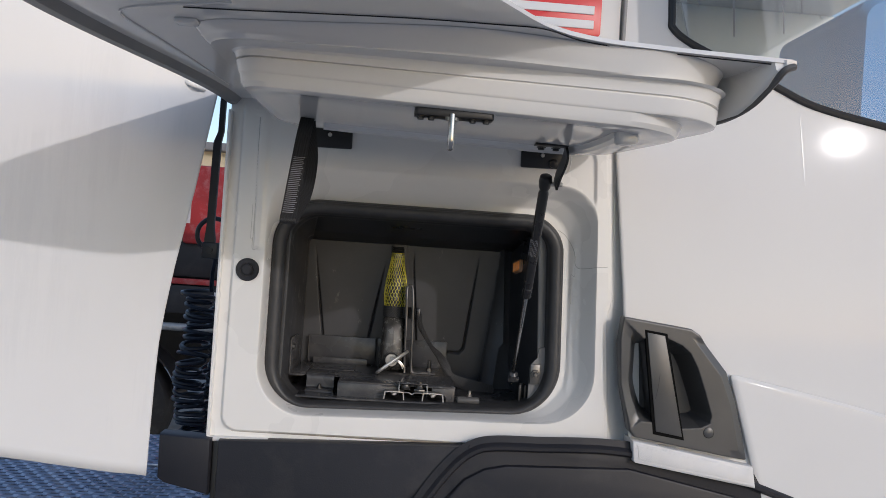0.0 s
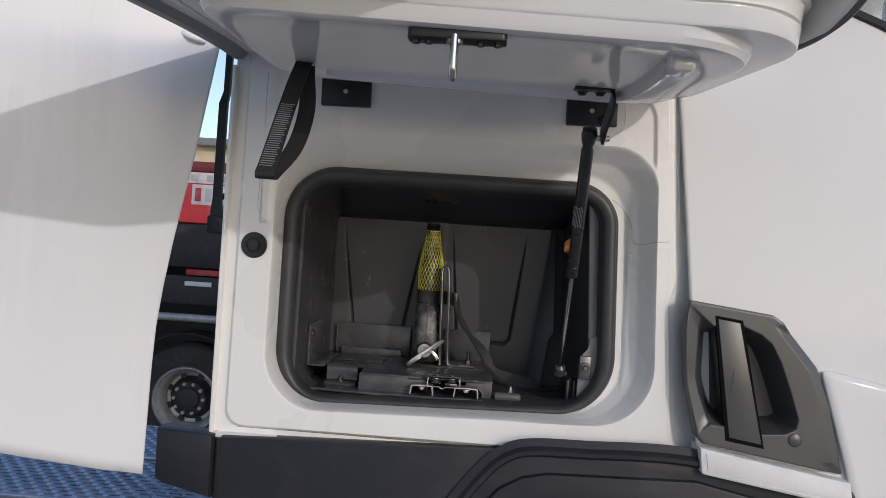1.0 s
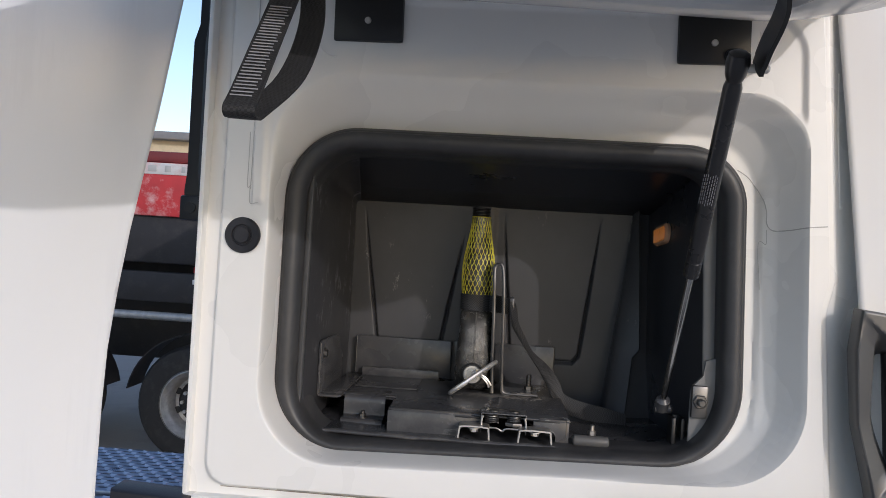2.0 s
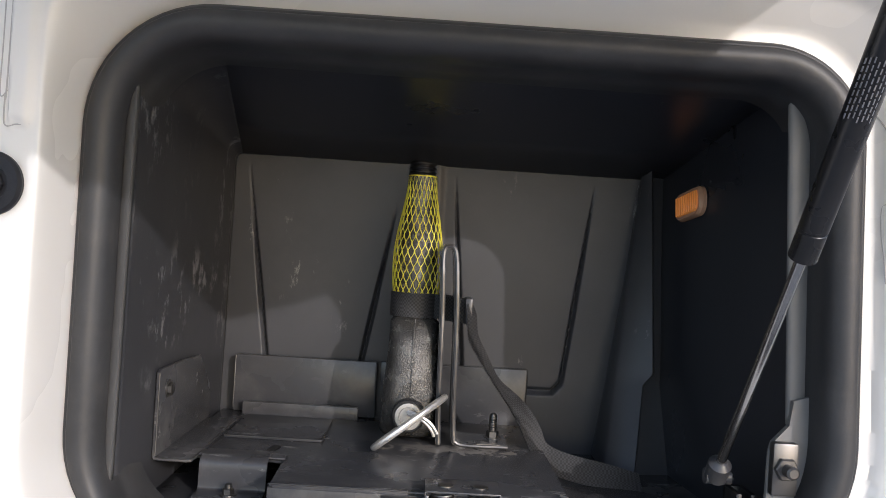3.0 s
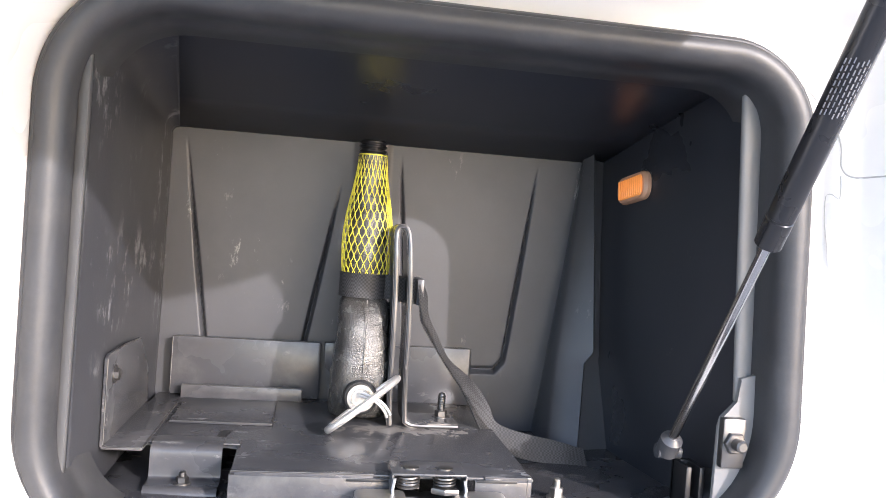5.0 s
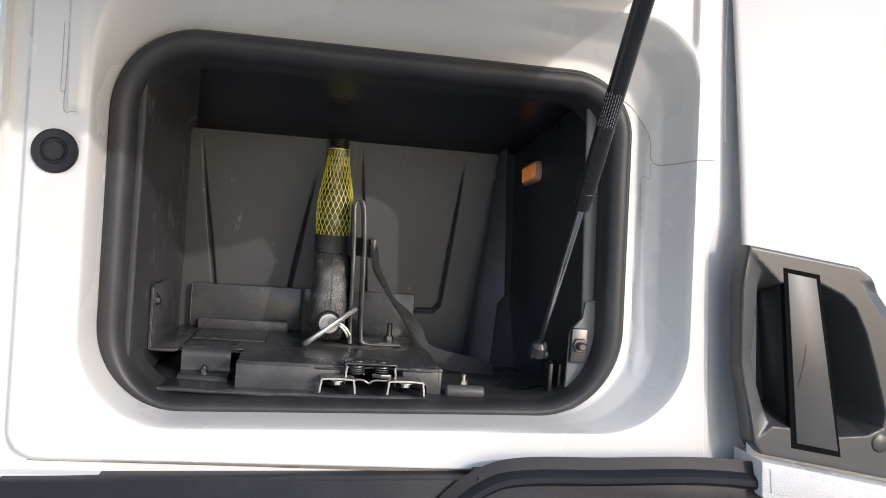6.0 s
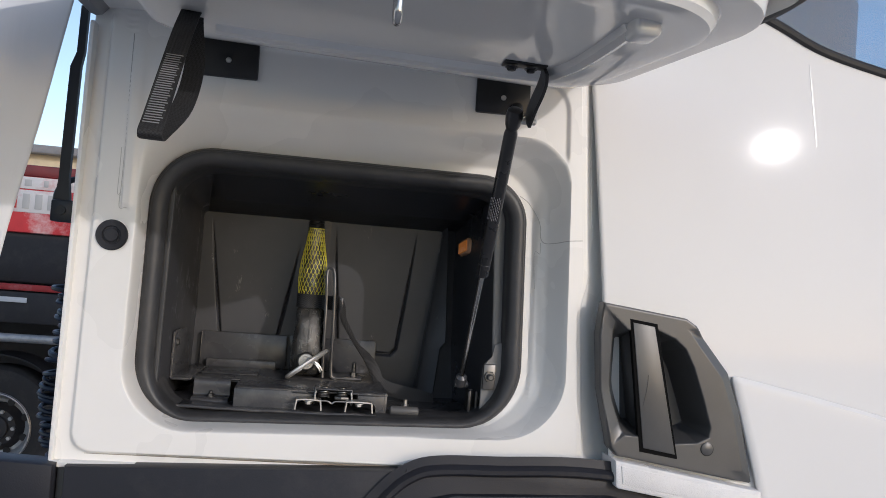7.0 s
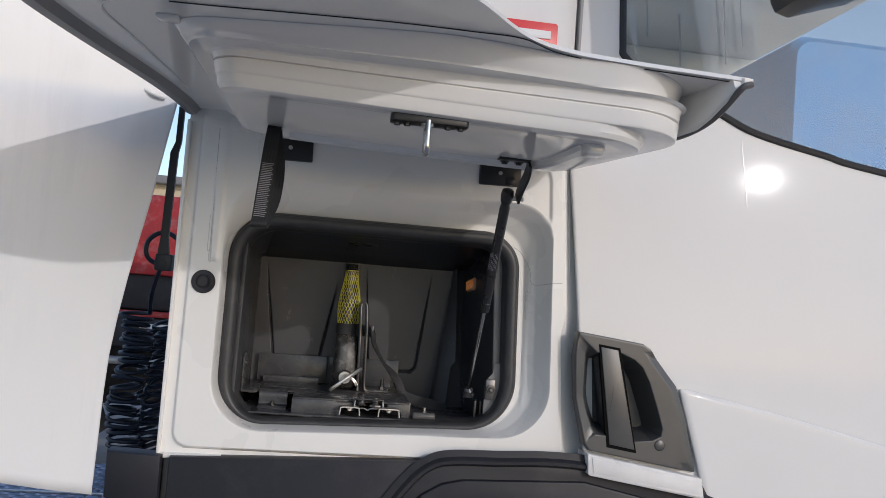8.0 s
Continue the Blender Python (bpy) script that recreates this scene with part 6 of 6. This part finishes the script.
red = thing("parked_trailer", (-2.6, 7.6, GROUND), "worn red and white trailer parked beyond the cab", "trailer")
for k, x in enumerate((-2.56, -3.95)):
    t, M = wheel((x, 7.45, 0.235), 0.505, 0.30)
    wh = part("wheel", t, TYRE, red, "dusty black tyre")
    bm = bmesh.new()
    revolve(bm, [(0.300, 0.14), (0.300, 0.15), (0.287, 0.155), (0.280, 0.14), (0.268, 0.10), (0.262, 0.095), (0.250, 0.06), (0.240, 0.02), (0.225, -0.02), (0.19, -0.03)], M, 40, (False, False))
    rim = part("rim", bm, RIM, wh, "dirty dark steel rim")
    bm = bmesh.new()
    tube(bm, [M @ Vector((0.300 * math.cos(a), 0.300 * math.sin(a), 0.152)) for a in span(0, 2 * math.pi, 49)], 0.005, 6, False)
    part("rim_edge", bm, DULL, rim, "bright worn rim edge")
    bm = bmesh.new()
    revolve(bm, [(0.20, -0.03), (0.17, 0.0), (0.15, 0.05), (0.10, 0.055), (0.095, 0.085), (0.05, 0.095)], M, 36, (False, True))
    part("hub", bm, CHASSIS, wh, "dark dusty wheel hub")
    for j in range(10):
        a = 2 * math.pi * j / 10
        bm = bmesh.new()
        revolve(bm, [(0.016, 0.02), (0.016, 0.05)], M @ Matrix.Translation((0.135 * math.cos(a), 0.135 * math.sin(a), 0.03)), 6)
        part("wheel_nut", bm, RIM, rim)
    for j in range(8):
        a = 2 * math.pi * (j + 0.5) / 8
        bm = bmesh.new()
        revolve(bm, [(0.03, 0.021), (0.03, 0.024)], M @ Matrix.Translation((0.212 * math.cos(a), 0.212 * math.sin(a), -0.03)), 14)
        part("hand_hole", bm, BLACK, rim)
bm = bmesh.new()
box(bm, (-7.5, 7.25, 1.82), (-2.02, 9.6, 2.28), 0.02)
part("side_board", bm, WORN, red, "flaking red and white side board")
bm = bmesh.new()
box(bm, (-2.02, 7.235, 1.72), (0.6, 9.58, 2.42), 0.03)
part("front_board", bm, REDPAINT, red, "plain red board")
bm = bmesh.new()
box(bm, (-7.5, 7.24, 2.275), (-2.02, 9.6, 2.37), 0.02)
part("top_rail", bm, DARKRED, red, "dark red top rail")
bm = bmesh.new()
box(bm, (-4.6, 7.242, 2.175), (-2.03, 7.252, 2.272), 0.002)
name_strip = part("name_strip", bm, FADED, red, "faded white name strip")
for k in range(17):
    bm = bmesh.new()
    w = 0.035 + 0.02 * ((k * 5) % 3)
    box(bm, (-4.5 + k * 0.145, 7.238, 2.197), (-4.5 + k * 0.145 + w, 7.243, 2.250), 0.001)
    part("pale_letter_bar", bm, JOINT, name_strip)
bm = bmesh.new()
box(bm, (-2.60, 7.244, 1.985), (-2.19, 7.252, 2.165), 0.004)
faded = part("faded_panel", bm, FADED, red, "faded white lettered panel")
for k in range(4):
    bm = bmesh.new()
    box(bm, (-2.57 + k * 0.095, 7.240, 2.015), (-2.515 + k * 0.095, 7.246, 2.135), 0.002)
    part("pale_letter_bar", bm, (REDPAINT, JOINT, JOINT, JOINT)[k], faded)
bm = bmesh.new()
box(bm, (-2.012, 7.226, 1.90), (-1.955, 7.236, 2.19), 0.003)
part("pale_patch", bm, FADED, red, "pale patch on the red board")
bm = bmesh.new()
box(bm, (-7.5, 7.30, 1.42), (0.6, 9.5, 1.87), 0.02)
part("dark_side", bm, CHASSIS, red)
bm = bmesh.new()
box(bm, (-2.60, 7.22, 1.36), (0.6, 7.30, 1.41), 0.006)
part("red_stripe", bm, REDPAINT, red)
for k in range(4):
    bm = bmesh.new()
    box(bm, (-2.60 + k * 0.9, 7.212, 1.265), (-2.36 + k * 0.9, 7.222, 1.305), 0.002)
    part("white_marker", bm, INK, red)
bm = bmesh.new()
box(bm, (-7.5, 7.23, 1.10), (0.6, 7.34, 1.35), 0.01)
part("lower_rail", bm, CHASSIS, red)
bm = bmesh.new()
tube(bm, [(-7.2, 7.24, 0.98), (0.5, 7.24, 0.98)], 0.035, 12)
part("side_bar", bm, RIM, red)
bm = bmesh.new()
for x in (-2.56, -3.95):
    pts = [(x + 0.60 * math.cos(a), 0.235 + 0.60 * math.sin(a)) for a in span(radians(10), radians(170), 20)]
    ribbon(bm, [(px, 7.45, pz) for px, pz in pts], (0, 0.16, 0), 0.008)
part("mudguard", bm, CHASSIS, red)
bm = bmesh.new()
box(bm, (-7.4, 8.6, 0.4), (0.5, 9.4, 1.4), 0.02)
part("under_body", bm, CHASSIS, red)

# ---- low building at the yard's edge ----
hall = thing("yard_building", (-8, 26, GROUND), "long low cream-clad building at the yard's edge", "building")
bm = bmesh.new()
box(bm, (-40, 25, GROUND), (25, 40, 4.48), 0.05)
part("wall", bm, CREAM, hall, "cream cladding wall")
bm = bmesh.new()
box(bm, (-40.3, 24.6, 4.44), (25.3, 40.3, 4.68), 0.04)
part("roof_edge", bm, GREY, hall)
